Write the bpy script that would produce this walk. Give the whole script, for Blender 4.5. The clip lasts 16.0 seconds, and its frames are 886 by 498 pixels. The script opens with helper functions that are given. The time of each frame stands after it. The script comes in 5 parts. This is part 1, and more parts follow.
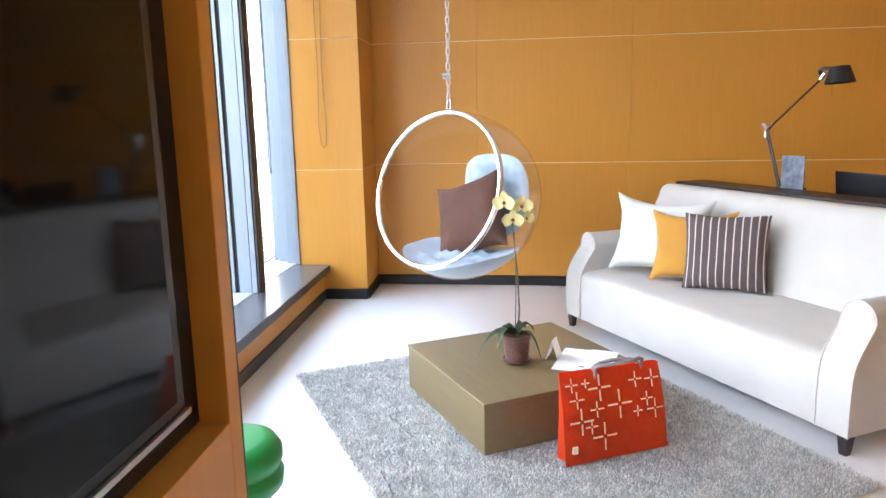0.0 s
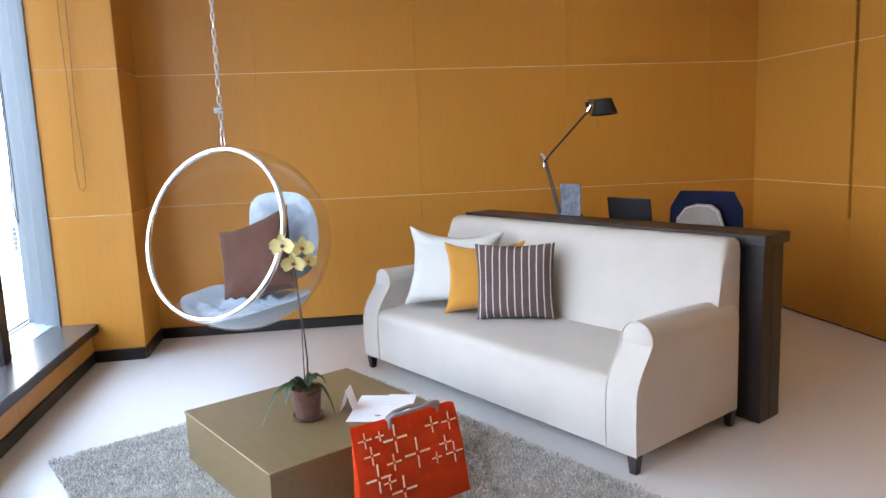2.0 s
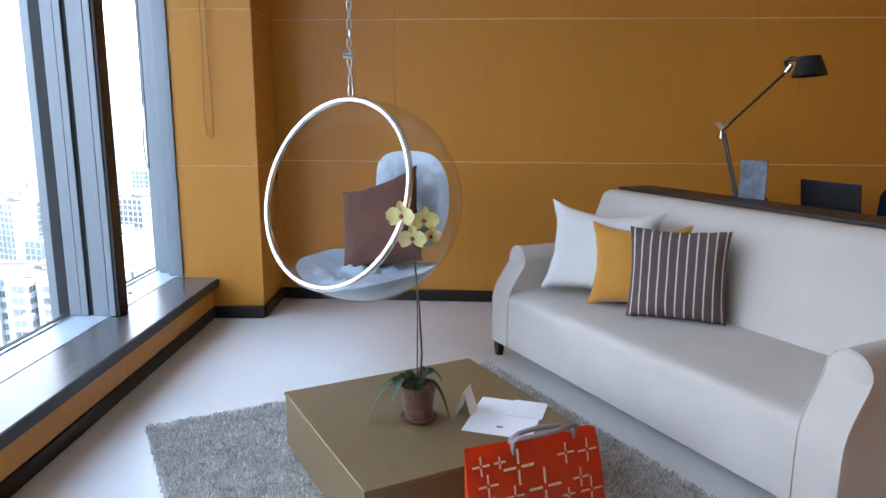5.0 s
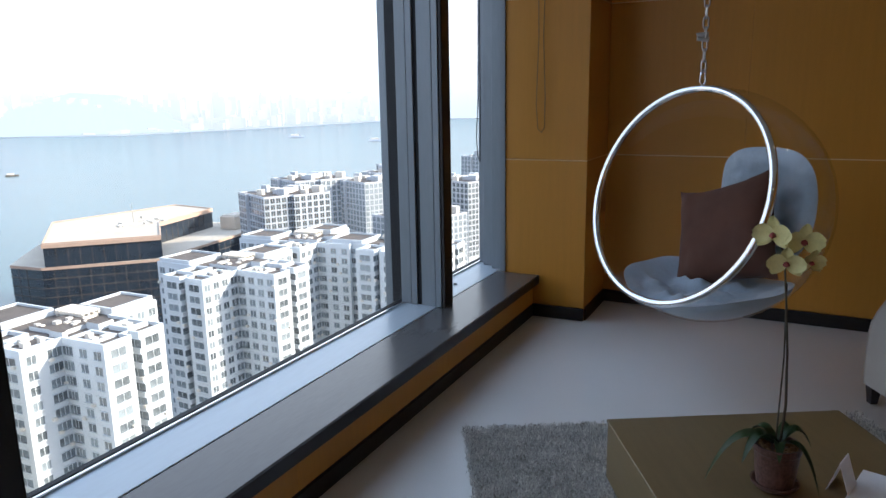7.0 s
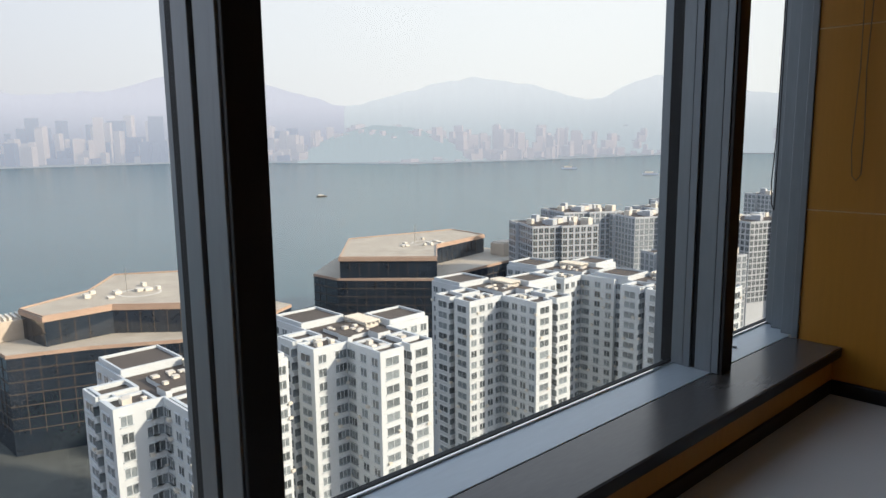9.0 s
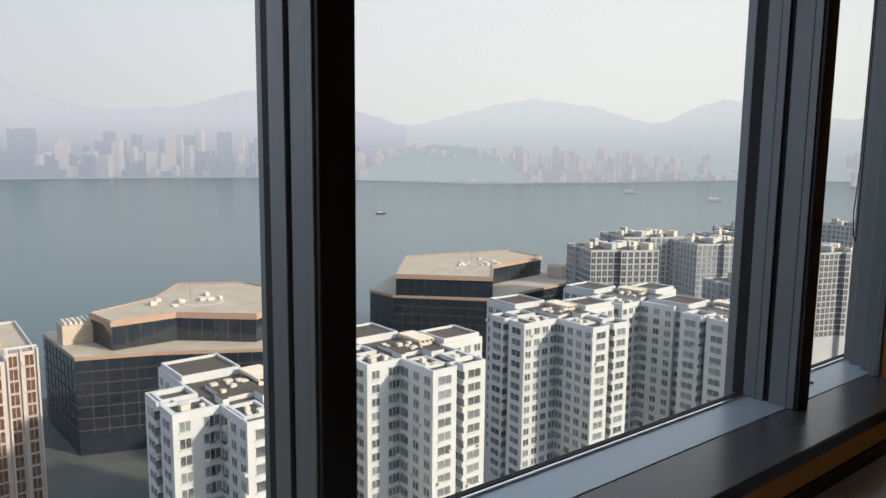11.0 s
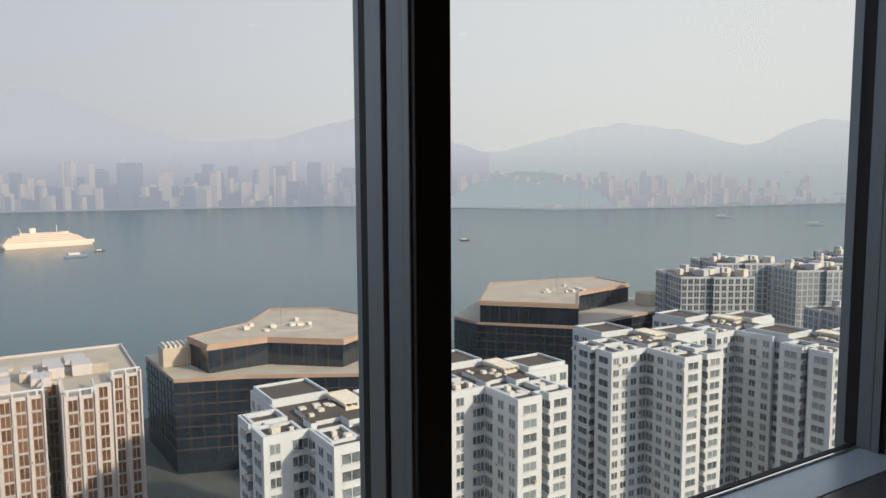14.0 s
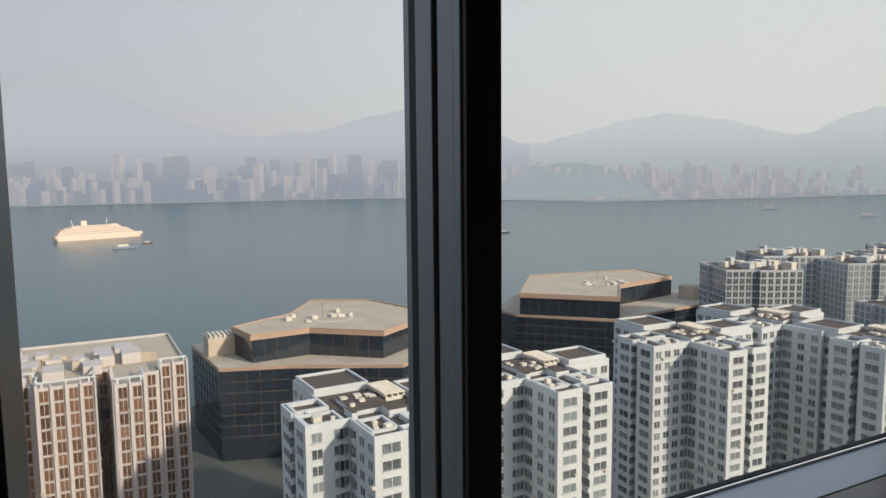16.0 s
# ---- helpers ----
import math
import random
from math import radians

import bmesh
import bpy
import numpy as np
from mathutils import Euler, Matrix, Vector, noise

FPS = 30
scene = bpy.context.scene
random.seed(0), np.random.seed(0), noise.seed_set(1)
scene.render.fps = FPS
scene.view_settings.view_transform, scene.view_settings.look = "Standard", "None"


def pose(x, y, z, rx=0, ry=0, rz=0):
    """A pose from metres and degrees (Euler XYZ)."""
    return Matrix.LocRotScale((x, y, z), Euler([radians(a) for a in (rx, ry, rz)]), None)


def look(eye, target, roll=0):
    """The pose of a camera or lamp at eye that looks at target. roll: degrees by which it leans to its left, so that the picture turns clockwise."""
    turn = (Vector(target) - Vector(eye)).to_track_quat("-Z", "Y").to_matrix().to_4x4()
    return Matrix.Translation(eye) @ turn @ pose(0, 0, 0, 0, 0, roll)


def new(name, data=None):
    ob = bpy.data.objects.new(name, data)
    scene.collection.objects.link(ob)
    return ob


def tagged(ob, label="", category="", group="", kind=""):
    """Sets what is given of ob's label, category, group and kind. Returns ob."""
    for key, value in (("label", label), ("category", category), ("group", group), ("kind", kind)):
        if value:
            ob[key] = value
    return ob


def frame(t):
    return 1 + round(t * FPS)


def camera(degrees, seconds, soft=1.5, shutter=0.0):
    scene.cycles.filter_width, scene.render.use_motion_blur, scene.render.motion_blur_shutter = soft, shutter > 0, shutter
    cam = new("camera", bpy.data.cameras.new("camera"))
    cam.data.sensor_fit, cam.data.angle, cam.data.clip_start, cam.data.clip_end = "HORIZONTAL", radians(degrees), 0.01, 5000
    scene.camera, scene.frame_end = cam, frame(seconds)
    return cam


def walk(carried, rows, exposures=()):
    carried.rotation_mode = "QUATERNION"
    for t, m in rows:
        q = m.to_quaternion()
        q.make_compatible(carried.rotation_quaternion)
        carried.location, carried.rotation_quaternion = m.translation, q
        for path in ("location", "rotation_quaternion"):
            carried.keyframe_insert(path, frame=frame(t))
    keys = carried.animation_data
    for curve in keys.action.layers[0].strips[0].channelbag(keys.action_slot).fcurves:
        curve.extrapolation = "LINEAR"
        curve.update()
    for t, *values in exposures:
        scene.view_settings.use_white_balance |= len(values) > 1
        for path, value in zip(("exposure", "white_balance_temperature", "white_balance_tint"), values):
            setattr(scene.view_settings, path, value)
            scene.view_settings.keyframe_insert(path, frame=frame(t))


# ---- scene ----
cam = camera(64.10, 16.0)

PATH = [
    (0, (0.132, 1.174, 1.405), (-0.047, 3.130, 1.033), -1.16),
    (0.5, (0.138, 1.164, 1.407), (0.211, 3.120, 0.992), -1.26),
    (1, (0.159, 1.212, 1.415), (0.427, 3.154, 1.020), -2.28),
    (1.5, (0.175, 1.267, 1.406), (0.557, 3.196, 1.041), -2.80),
    (2, (0.253, 1.390, 1.402), (0.608, 3.336, 1.108), -2.23),
    (2.5, (0.310, 1.525, 1.390), (0.665, 3.467, 1.073), -1.86),
    (3, (0.376, 1.637, 1.403), (0.698, 3.586, 1.090), -1.07),
    (3.2, (0.378, 1.651, 1.391), (0.692, 3.603, 1.085), -1.03),
    (5.3, (0.263, 2.001, 1.362), (0.100, 3.947, 0.927), 0.34),
    (5.5, (0.239, 2.041, 1.340), (-0.028, 3.960, 0.846), 0.28),
    (6, (0.180, 2.139, 1.334), (-0.283, 4.027, 0.867), 0.36),
    (6.5, (0.147, 2.162, 1.361), (-0.464, 4.017, 0.930), -0.71),
    (7, (0.143, 2.237, 1.392), (-0.716, 3.995, 0.978), -1.00),
    (7.5, (0.096, 2.379, 1.411), (-1.027, 3.999, 1.073), 1.04),
    (8, (0.078, 2.403, 1.414), (-1.224, 3.884, 1.079), -0.24),
    (8.5, (0.060, 2.388, 1.429), (-1.321, 3.798, 1.105), -0.24),
    (9, (0.040, 2.369, 1.437), (-1.418, 3.701, 1.121), -0.65),
    (9.5, (0.041, 2.345, 1.452), (-1.442, 3.656, 1.163), -0.37),
    (12, (-0.008, 2.312, 1.432), (-1.615, 3.478, 1.188), 0.80),
    (12.5, (-0.003, 2.304, 1.455), (-1.616, 3.466, 1.230), 0.82),
    (13, (0.012, 2.293, 1.475), (-1.620, 3.431, 1.269), 0.60),
    (13.5, (0.004, 2.294, 1.522), (-1.669, 3.374, 1.330), 0.18),
    (14, (-0.003, 2.293, 1.508), (-1.711, 3.318, 1.321), -0.29),
    (14.5, (-0.012, 2.286, 1.436), (-1.736, 3.283, 1.250), -0.41),
    (15, (-0.010, 2.272, 1.371), (-1.754, 3.236, 1.189), -0.29),
    (15.5, (-0.008, 2.261, 1.367), (-1.773, 3.183, 1.180), -0.33),
    (16, (-0.003, 2.262, 1.442), (-1.764, 3.188, 1.234), -0.54),
]
# exposure follows the clip's own metering: bright in the room, darker at the window
EXPOSE = [(0.0, 4.05, 5800, 10), (0.5, 3.86, 5780, 10), (1.0, 3.62, 5760, 10), (2.5, 3.62, 5760, 10), (3.2, 3.54, 5720, 10), (5.3, 2.9, 5480, 10),
          (6.0, 2.42, 5460, 10), (6.5, 1.92, 5500, 10), (7.0, 1.38, 5600, 10), (7.5, 0.98, 5750, 10), (8.0, 0.66, 5930, 10),
          (9.0, 0.42, 6130, 10), (9.7, 0.36, 6220, 10), (12.0, 0.20, 6290, 10), (13.5, 0.08, 6290, 10), (16.0, -0.05, 6270, 10)]
walk(cam, [(t, look(eye, target, roll)) for t, eye, target, roll in PATH], EXPOSE)

# ---- world and sun: hazy bright afternoon, sun behind the building ----
SUN_EL, SUN_AZ = radians(24), radians(28)      # azimuth from +x towards +y
world = bpy.data.worlds.new("world")
scene.world = world
world.use_nodes = True
wn, wl = world.node_tree.nodes, world.node_tree.links
wn.clear()
w_out, w_bg, w_sky, w_mix = (wn.new("ShaderNodeOutputWorld"), wn.new("ShaderNodeBackground"),
                             wn.new("ShaderNodeTexSky"), wn.new("ShaderNodeMix"))
w_sky.sky_type, w_sky.sun_disc = "NISHITA", False
w_sky.sun_elevation, w_sky.sun_rotation = SUN_EL, radians(90) - SUN_AZ
w_sky.air_density, w_sky.dust_density, w_sky.ozone_density = 1.2, 6.0, 1.0
w_mix.data_type = "RGBA"
w_mix.inputs["Factor"].default_value = 0.72     # the haze that veils the sky
# the haze is dim and mauve out over the harbour, bright and warm up the coast, and bluer overhead
w_tc, w_sep = wn.new("ShaderNodeTexCoord"), wn.new("ShaderNodeSeparateXYZ")
wl.new(w_tc.outputs["Generated"], w_sep.inputs[0])


def sky_blend(socket, low, high, color_low, color_high):
    """A colour that turns from one to the other as a direction's part grows."""
    span, mix = wn.new("ShaderNodeMapRange"), wn.new("ShaderNodeMix")
    span.interpolation_type, mix.data_type = "SMOOTHSTEP", "RGBA"
    span.inputs["From Min"].default_value, span.inputs["From Max"].default_value = low, high
    mix.inputs["A"].default_value, mix.inputs["B"].default_value = (*color_low, 1), (*color_high, 1)
    wl.new(socket, span.inputs["Value"])
    wl.new(span.outputs["Result"], mix.inputs["Factor"])
    return mix


w_side = sky_blend(w_sep.outputs["Y"], -0.35, 1.0, (6.7, 6.45, 6.85), (10.5, 10.1, 9.4))
w_high = sky_blend(w_sep.outputs["Z"], 0.25, 0.75, (0, 0, 0), (7.4, 8.6, 10.4))
wl.new(w_side.outputs["Result"], w_high.inputs["A"])
wl.new(w_high.outputs["Result"], w_mix.inputs["B"])
w_bg.inputs["Strength"].default_value = 0.1
wl.new(w_sky.outputs["Color"], w_mix.inputs["A"])
wl.new(w_mix.outputs["Result"], w_bg.inputs["Color"])
wl.new(w_bg.outputs["Background"], w_out.inputs["Surface"])

sun = new("sun", bpy.data.lights.new("sun", "SUN"))
sun.data.energy, sun.data.angle, sun.data.color = 4.3, radians(2.0), (1.0, 0.84, 0.64)
sun.matrix_world = look((0, 0, 0), (-math.cos(SUN_AZ) * math.cos(SUN_EL), -math.sin(SUN_AZ) * math.cos(SUN_EL), -math.sin(SUN_EL)))

# ---- materials ----


def material(name, color, rough=0.6, metal=0.0, vary=0.12, scale=8.0, fine=80.0, bump=0.0, stretch=(1, 1, 1),
             sheen=0.0, coat=0.0, per_object=0.0, spec=0.5, coords="Object"):
    """Colour varied at two scales, with fine relief."""
    m = bpy.data.materials.new(name)
    m.use_nodes = True
    n, l = m.node_tree.nodes, m.node_tree.links
    b = n["Principled BSDF"]
    b.inputs["Roughness"].default_value, b.inputs["Metallic"].default_value = rough, metal
    b.inputs["Specular IOR Level"].default_value = spec
    b.inputs["Sheen Weight"].default_value, b.inputs["Coat Weight"].default_value = sheen, coat
    tc, mp = n.new("ShaderNodeTexCoord"), n.new("ShaderNodeMapping")
    mp.inputs["Scale"].default_value = stretch
    l.new(tc.outputs[coords], mp.inputs["Vector"])
    big, small = n.new("ShaderNodeTexNoise"), n.new("ShaderNodeTexNoise")
    big.inputs["Scale"].default_value, small.inputs["Scale"].default_value = scale, fine
    big.inputs["Detail"].default_value, small.inputs["Detail"].default_value = 3, 4
    for t in (big, small):
        l.new(mp.outputs["Vector"], t.inputs["Vector"])
    add = n.new("ShaderNodeMath")
    add.operation = "ADD"
    l.new(big.outputs["Fac"], add.inputs[0])
    l.new(small.outputs["Fac"], add.inputs[1])
    last = add.outputs[0]
    if per_object:
        info, mul, add2 = n.new("ShaderNodeObjectInfo"), n.new("ShaderNodeMath"), n.new("ShaderNodeMath")
        mul.operation, add2.operation = "MULTIPLY_ADD", "ADD"
        mul.inputs[1].default_value, mul.inputs[2].default_value = per_object, -per_object / 2
        l.new(info.outputs["Random"], mul.inputs[0])
        l.new(last, add2.inputs[0])
        l.new(mul.outputs[0], add2.inputs[1])
        last = add2.outputs[0]
    ramp = n.new("ShaderNodeMapRange")
    ramp.inputs["From Min"].default_value, ramp.inputs["From Max"].default_value = 0.6, 1.4
    ramp.inputs["To Min"].default_value, ramp.inputs["To Max"].default_value = 1 - vary, 1 + vary
    l.new(last, ramp.inputs["Value"])
    col = n.new("ShaderNodeMix")
    col.data_type, col.blend_type = "RGBA", "MULTIPLY"
    col.inputs["Factor"].default_value = 1
    col.inputs["A"].default_value = (*color, 1)
    l.new(ramp.outputs["Result"], col.inputs["B"])
    l.new(col.outputs["Result"], b.inputs["Base Color"])
    if bump:
        bp = n.new("ShaderNodeBump")
        bp.inputs["Strength"].default_value, bp.inputs["Distance"].default_value = bump, 0.004
        l.new(small.outputs["Fac"], bp.inputs["Height"])
        l.new(bp.outputs["Normal"], b.inputs["Normal"])
    return m


def painted_haze(name, color, haze, amount, crest=None, top=300.0):
    """A far surface: its own colour under haze painted as emission, which pales to crest at height top."""
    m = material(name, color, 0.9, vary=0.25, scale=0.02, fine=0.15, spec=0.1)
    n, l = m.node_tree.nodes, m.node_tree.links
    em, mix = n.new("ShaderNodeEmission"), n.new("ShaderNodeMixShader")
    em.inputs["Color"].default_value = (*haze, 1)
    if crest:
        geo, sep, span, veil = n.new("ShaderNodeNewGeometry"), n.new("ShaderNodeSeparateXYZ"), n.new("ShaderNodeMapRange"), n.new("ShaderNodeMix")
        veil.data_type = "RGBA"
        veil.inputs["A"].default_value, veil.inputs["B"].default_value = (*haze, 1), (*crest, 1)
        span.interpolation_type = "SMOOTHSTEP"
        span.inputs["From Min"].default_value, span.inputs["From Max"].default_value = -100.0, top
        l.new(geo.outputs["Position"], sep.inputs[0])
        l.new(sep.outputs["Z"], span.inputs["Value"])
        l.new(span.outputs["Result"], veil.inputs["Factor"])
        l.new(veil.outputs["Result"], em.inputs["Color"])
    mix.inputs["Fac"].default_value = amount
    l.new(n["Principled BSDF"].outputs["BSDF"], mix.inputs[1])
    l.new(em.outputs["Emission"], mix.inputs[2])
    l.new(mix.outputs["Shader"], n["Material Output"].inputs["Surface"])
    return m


def glass(name, tint, rough=0.0, face=0.02, edge=0.6, power=4.0):
    """Thin clear sheet: mostly see-through, with a mirror-like gloss."""
    m = bpy.data.materials.new(name)
    m.use_nodes = True
    n, l = m.node_tree.nodes, m.node_tree.links
    n.clear()
    out, tr, gl, mix, fr = (n.new("ShaderNodeOutputMaterial"), n.new("ShaderNodeBsdfTransparent"),
                            n.new("ShaderNodeBsdfGlossy"), n.new("ShaderNodeMixShader"), n.new("ShaderNodeLayerWeight"))
    pw, sc = n.new("ShaderNodeMath"), n.new("ShaderNodeMath")
    pw.operation, sc.operation = "POWER", "MULTIPLY_ADD"
    pw.inputs[1].default_value, sc.inputs[1].default_value, sc.inputs[2].default_value = power, edge, face
    tr.inputs["Color"].default_value = (*tint, 1)
    gl.inputs["Roughness"].default_value = rough
    l.new(fr.outputs["Facing"], pw.inputs[0])
    l.new(pw.outputs[0], sc.inputs[0])
    l.new(sc.outputs[0], mix.inputs["Fac"])
    l.new(tr.outputs["BSDF"], mix.inputs[1])
    l.new(gl.outputs["BSDF"], mix.inputs[2])
    l.new(mix.outputs["Shader"], out.inputs["Surface"])
    return m


WOOD = material("oak_veneer", (0.575, 0.262, 0.031), 0.42, vary=0.06, scale=3.0, fine=26, stretch=(14, 14, 0.7), bump=0.02, per_object=0.10)
WOOD_EDGE = material("veneer_edge", (0.80, 0.58, 0.30), 0.5, vary=0.08)
FLOOR = material("pale_floor", (0.70, 0.68, 0.65), 0.32, vary=0.05, scale=1.2, fine=160, bump=0.03)
CEIL = material("ceiling_paint", (0.78, 0.77, 0.75), 0.8, vary=0.03, scale=2, fine=60)
BASE = material("baseboard_paint", (0.012, 0.011, 0.012), 0.4, vary=0.2)
ALU = material("brushed_aluminium", (0.23, 0.255, 0.275), 0.42, 0.45, vary=0.08, scale=2, fine=60, stretch=(1, 1, 0.15))
# paler copy of ALU: the sky's light on the ledge is painted in
ALU_SKYLIT = material("skylit_aluminium", (0.46, 0.51, 0.55), 0.34, 0.2, vary=0.06, scale=2, fine=60, stretch=(1, 0.15, 1))
ALU_DARK = material("dark_anodised", (0.028, 0.027, 0.028), 0.45, 0.4, vary=0.15, scale=3, fine=90)
GASKET = material("rubber_gasket", (0.010, 0.010, 0.011), 0.7)
SILL = material("bronze_sill_board", (0.105, 0.097, 0.092), 0.27, 0.25, vary=0.12, scale=2, fine=50, stretch=(2, 0.3, 1), bump=0.02)
PANE = glass("window_glass", (0.96, 0.975, 0.98), 0.0, 0.012, 0.35, 5.0)
ACRYLIC = glass("clear_acrylic", (0.965, 0.972, 0.972), 0.03, 0.02, 0.45, 3.5)
LINEN = material("cream_linen", (0.55, 0.515, 0.46), 0.95, vary=0.07, scale=5, fine=420, bump=0.25, sheen=0.08, spec=0.15)
PIPING = material("cream_piping", (0.58, 0.53, 0.47), 0.8, vary=0.08, fine=300)
DARK_WOOD = material("black_stained_wood", (0.021, 0.016, 0.016), 0.42, vary=0.3, scale=3, fine=40, stretch=(1, 14, 14), bump=0.04)
TABLE = material("bronze_laminate", (0.20, 0.145, 0.068), 0.36, 0.15, vary=0.10, scale=4, fine=70, stretch=(1, 9, 9), bump=0.03)
CHROME = material("polished_chrome", (0.86, 0.87, 0.88), 0.10, 1.0, vary=0.04)
STEEL = material("brushed_steel", (0.52, 0.50, 0.47), 0.28, 1.0, vary=0.1)
BLUE_SATIN = material("silver_blue_satin", (0.37, 0.44, 0.51), 0.34, vary=0.10, scale=6, fine=60, bump=0.12, sheen=0.3)
BROWN = material("brown_wool", (0.085, 0.032, 0.017), 0.9, vary=0.2, scale=7, fine=260, bump=0.25, sheen=0.03)
WHITE_FAB = material("white_cotton", (0.66, 0.665, 0.63), 0.9, vary=0.05, scale=5, fine=300, bump=0.2)
OCHRE = material("ochre_wool", (0.52, 0.25, 0.03), 0.9, vary=0.08, scale=5, fine=320, bump=0.25, sheen=0.2)
STRIPE_D = material("taupe_cotton", (0.105, 0.075, 0.068), 0.9, vary=0.12, scale=5, fine=320, bump=0.2)
STRIPE_L = material("pale_stripe", (0.62, 0.55, 0.48), 0.9, vary=0.08, fine=300)
PAPER_RED = material("orange_red_paper", (0.86, 0.085, 0.013), 0.42, vary=0.06, scale=4, fine=60, bump=0.02)
PAPER_W = material("white_paper", (0.84, 0.84, 0.85), 0.7, vary=0.03)
CREAM_INK = material("cream_print", (0.84, 0.68, 0.45), 0.6, vary=0.04)
ROPE = material("grey_rope", (0.30, 0.26, 0.26), 0.9, vary=0.2, fine=300, bump=0.2)
POT = material("glazed_brown_pot", (0.12, 0.062, 0.048), 0.38, vary=0.6, scale=30, fine=120, bump=0.1)
BARK = material("bark_chips", (0.30, 0.19, 0.09), 0.9, vary=0.4, scale=60, fine=200, bump=0.4)
LEAF = material("orchid_leaf", (0.045, 0.085, 0.030), 0.36, vary=0.25, scale=20, fine=90)
STEM = material("orchid_stem", (0.055, 0.045, 0.026), 0.5, vary=0.25)
PETAL = material("pale_yellow_petal", (0.80, 0.74, 0.33), 0.6, vary=0.10, scale=40, fine=200)
LIP = material("purple_lip", (0.30, 0.06, 0.05), 0.6, vary=0.3, scale=60)
BLACK = material("black_plastic", (0.012, 0.012, 0.014), 0.4, vary=0.1)
SCREEN = material("tv_glass", (0.006, 0.006, 0.007), 0.06, vary=0.02, spec=0.2)
NAVY = material("navy_mesh", (0.008, 0.018, 0.075), 0.75, vary=0.15, fine=400, bump=0.2)
GREY_FAB = material("pale_grey_fabric", (0.50, 0.48, 0.44), 0.85, vary=0.06, fine=350, bump=0.2)
PHOTO = material("misty_photo_print", (0.13, 0.145, 0.185), 0.25, vary=0.8, scale=9, fine=30)
GREEN = material("green_plastic", (0.010, 0.20, 0.035), 0.35, vary=0.08)
RUG = material("grey_shag_pile", (0.56, 0.535, 0.485), 0.95, vary=0.36, scale=14, fine=170, bump=0.3)
CORD = material("blind_cord", (0.26, 0.16, 0.07), 0.7)
LAMP_ON = bpy.data.materials.new("warm_lamp")
LAMP_ON.use_nodes = True
LAMP_ON.node_tree.nodes["Principled BSDF"].inputs["Emission Color"].default_value = (1, 0.80, 0.55, 1)
LAMP_ON.node_tree.nodes["Principled BSDF"].inputs["Emission Strength"].default_value = 6
# outdoors
TOWER_W = material("white_tower_tile", (0.515, 0.535, 0.54), 0.7, vary=0.07, scale=0.25, fine=2.5, spec=0.3)
TOWER_B = material("beige_tower_tile", (0.49, 0.45, 0.43), 0.7, vary=0.10, scale=0.25, fine=2.5, spec=0.3)
TOWER_G = material("grey_tower_tile", (0.45, 0.465, 0.48), 0.7, vary=0.10, scale=0.15, fine=2.0, spec=0.3)
ROOF_D = material("dark_roof_felt", (0.085, 0.068, 0.055), 0.9, vary=0.3, scale=0.3, fine=3)
ROOF_S = material("sandy_roof", (0.41, 0.355, 0.28), 0.9, vary=0.22, scale=0.12, fine=1.4)
WIN = material("tower_window_glass", (0.15, 0.17, 0.18), 0.14, vary=0.6, scale=0.4, fine=3, per_object=0.7, spec=0.8)
WIN_BRN = material("tower_brown_glass", (0.15, 0.085, 0.055), 0.15, vary=0.5, scale=0.4, fine=3, per_object=0.7, spec=0.8)
CURTAIN = material("dark_curtain_wall", (0.022, 0.030, 0.042), 0.10, vary=0.4, scale=0.15, fine=1.0, spec=0.9)
SANDSTONE = material("pale_sandstone", (0.50, 0.42, 0.33), 0.75, vary=0.14, scale=0.3, fine=3)
BAND = material("sandstone_band", (0.42, 0.29, 0.21), 0.7, vary=0.12, scale=0.3, fine=3)
PLANT_M = material("roof_machine", (0.60, 0.55, 0.47), 0.7, vary=0.2, scale=0.5, fine=5)
SEA = material("harbour_water", (0.036, 0.084, 0.096), 0.22, vary=0.2, scale=0.004, fine=0.08, bump=0.06, spec=0.27)
CITY_GROUND = material("city_ground", (0.075, 0.078, 0.07), 0.9, vary=0.4, scale=0.03, fine=0.4)
SHIP_W = material("ship_paint", (0.72, 0.58, 0.48), 0.6, vary=0.05, scale=0.1)
SHIP_D = material("ship_window_band", (0.32, 0.27, 0.24), 0.5, vary=0.1)
# the haze on these far surfaces is painted glow, not air in between
HILL = painted_haze("hazy_hill", (0.10, 0.13, 0.12), (0.46, 0.485, 0.495), 0.94, (0.68, 0.675, 0.665), 330.0)
HILL_FAR = painted_haze("far_hazy_hill", (0.12, 0.14, 0.14), (0.38, 0.385, 0.425), 0.97, (0.60, 0.58, 0.61), 250.0)
HILL_NEAR = painted_haze("hazy_headland", (0.06, 0.09, 0.07), (0.43, 0.465, 0.475), 0.93)
CITY_L = painted_haze("hazy_light_tower", (0.80, 0.62, 0.50), (0.395, 0.40, 0.43), 0.90, (0.50, 0.495, 0.52), 160.0)
CITY_D = painted_haze("hazy_dark_tower", (0.14, 0.17, 0.20), (0.345, 0.36, 0.405), 0.95, (0.45, 0.455, 0.49), 160.0)
SHORE = painted_haze("hazy_shore", (0.30, 0.28, 0.25), (0.36, 0.375, 0.395), 0.91)

# ---- mesh helpers ----


def mesh_of(bm, name, smooth=False):
    bmesh.ops.recalc_face_normals(bm, faces=bm.faces)
    me = bpy.data.meshes.new(name)
    bm.to_mesh(me)
    bm.free()
    if smooth:
        me.polygons.foreach_set("use_smooth", [True] * len(me.polygons))
        me.set_sharp_from_angle(angle=radians(55))
    return me


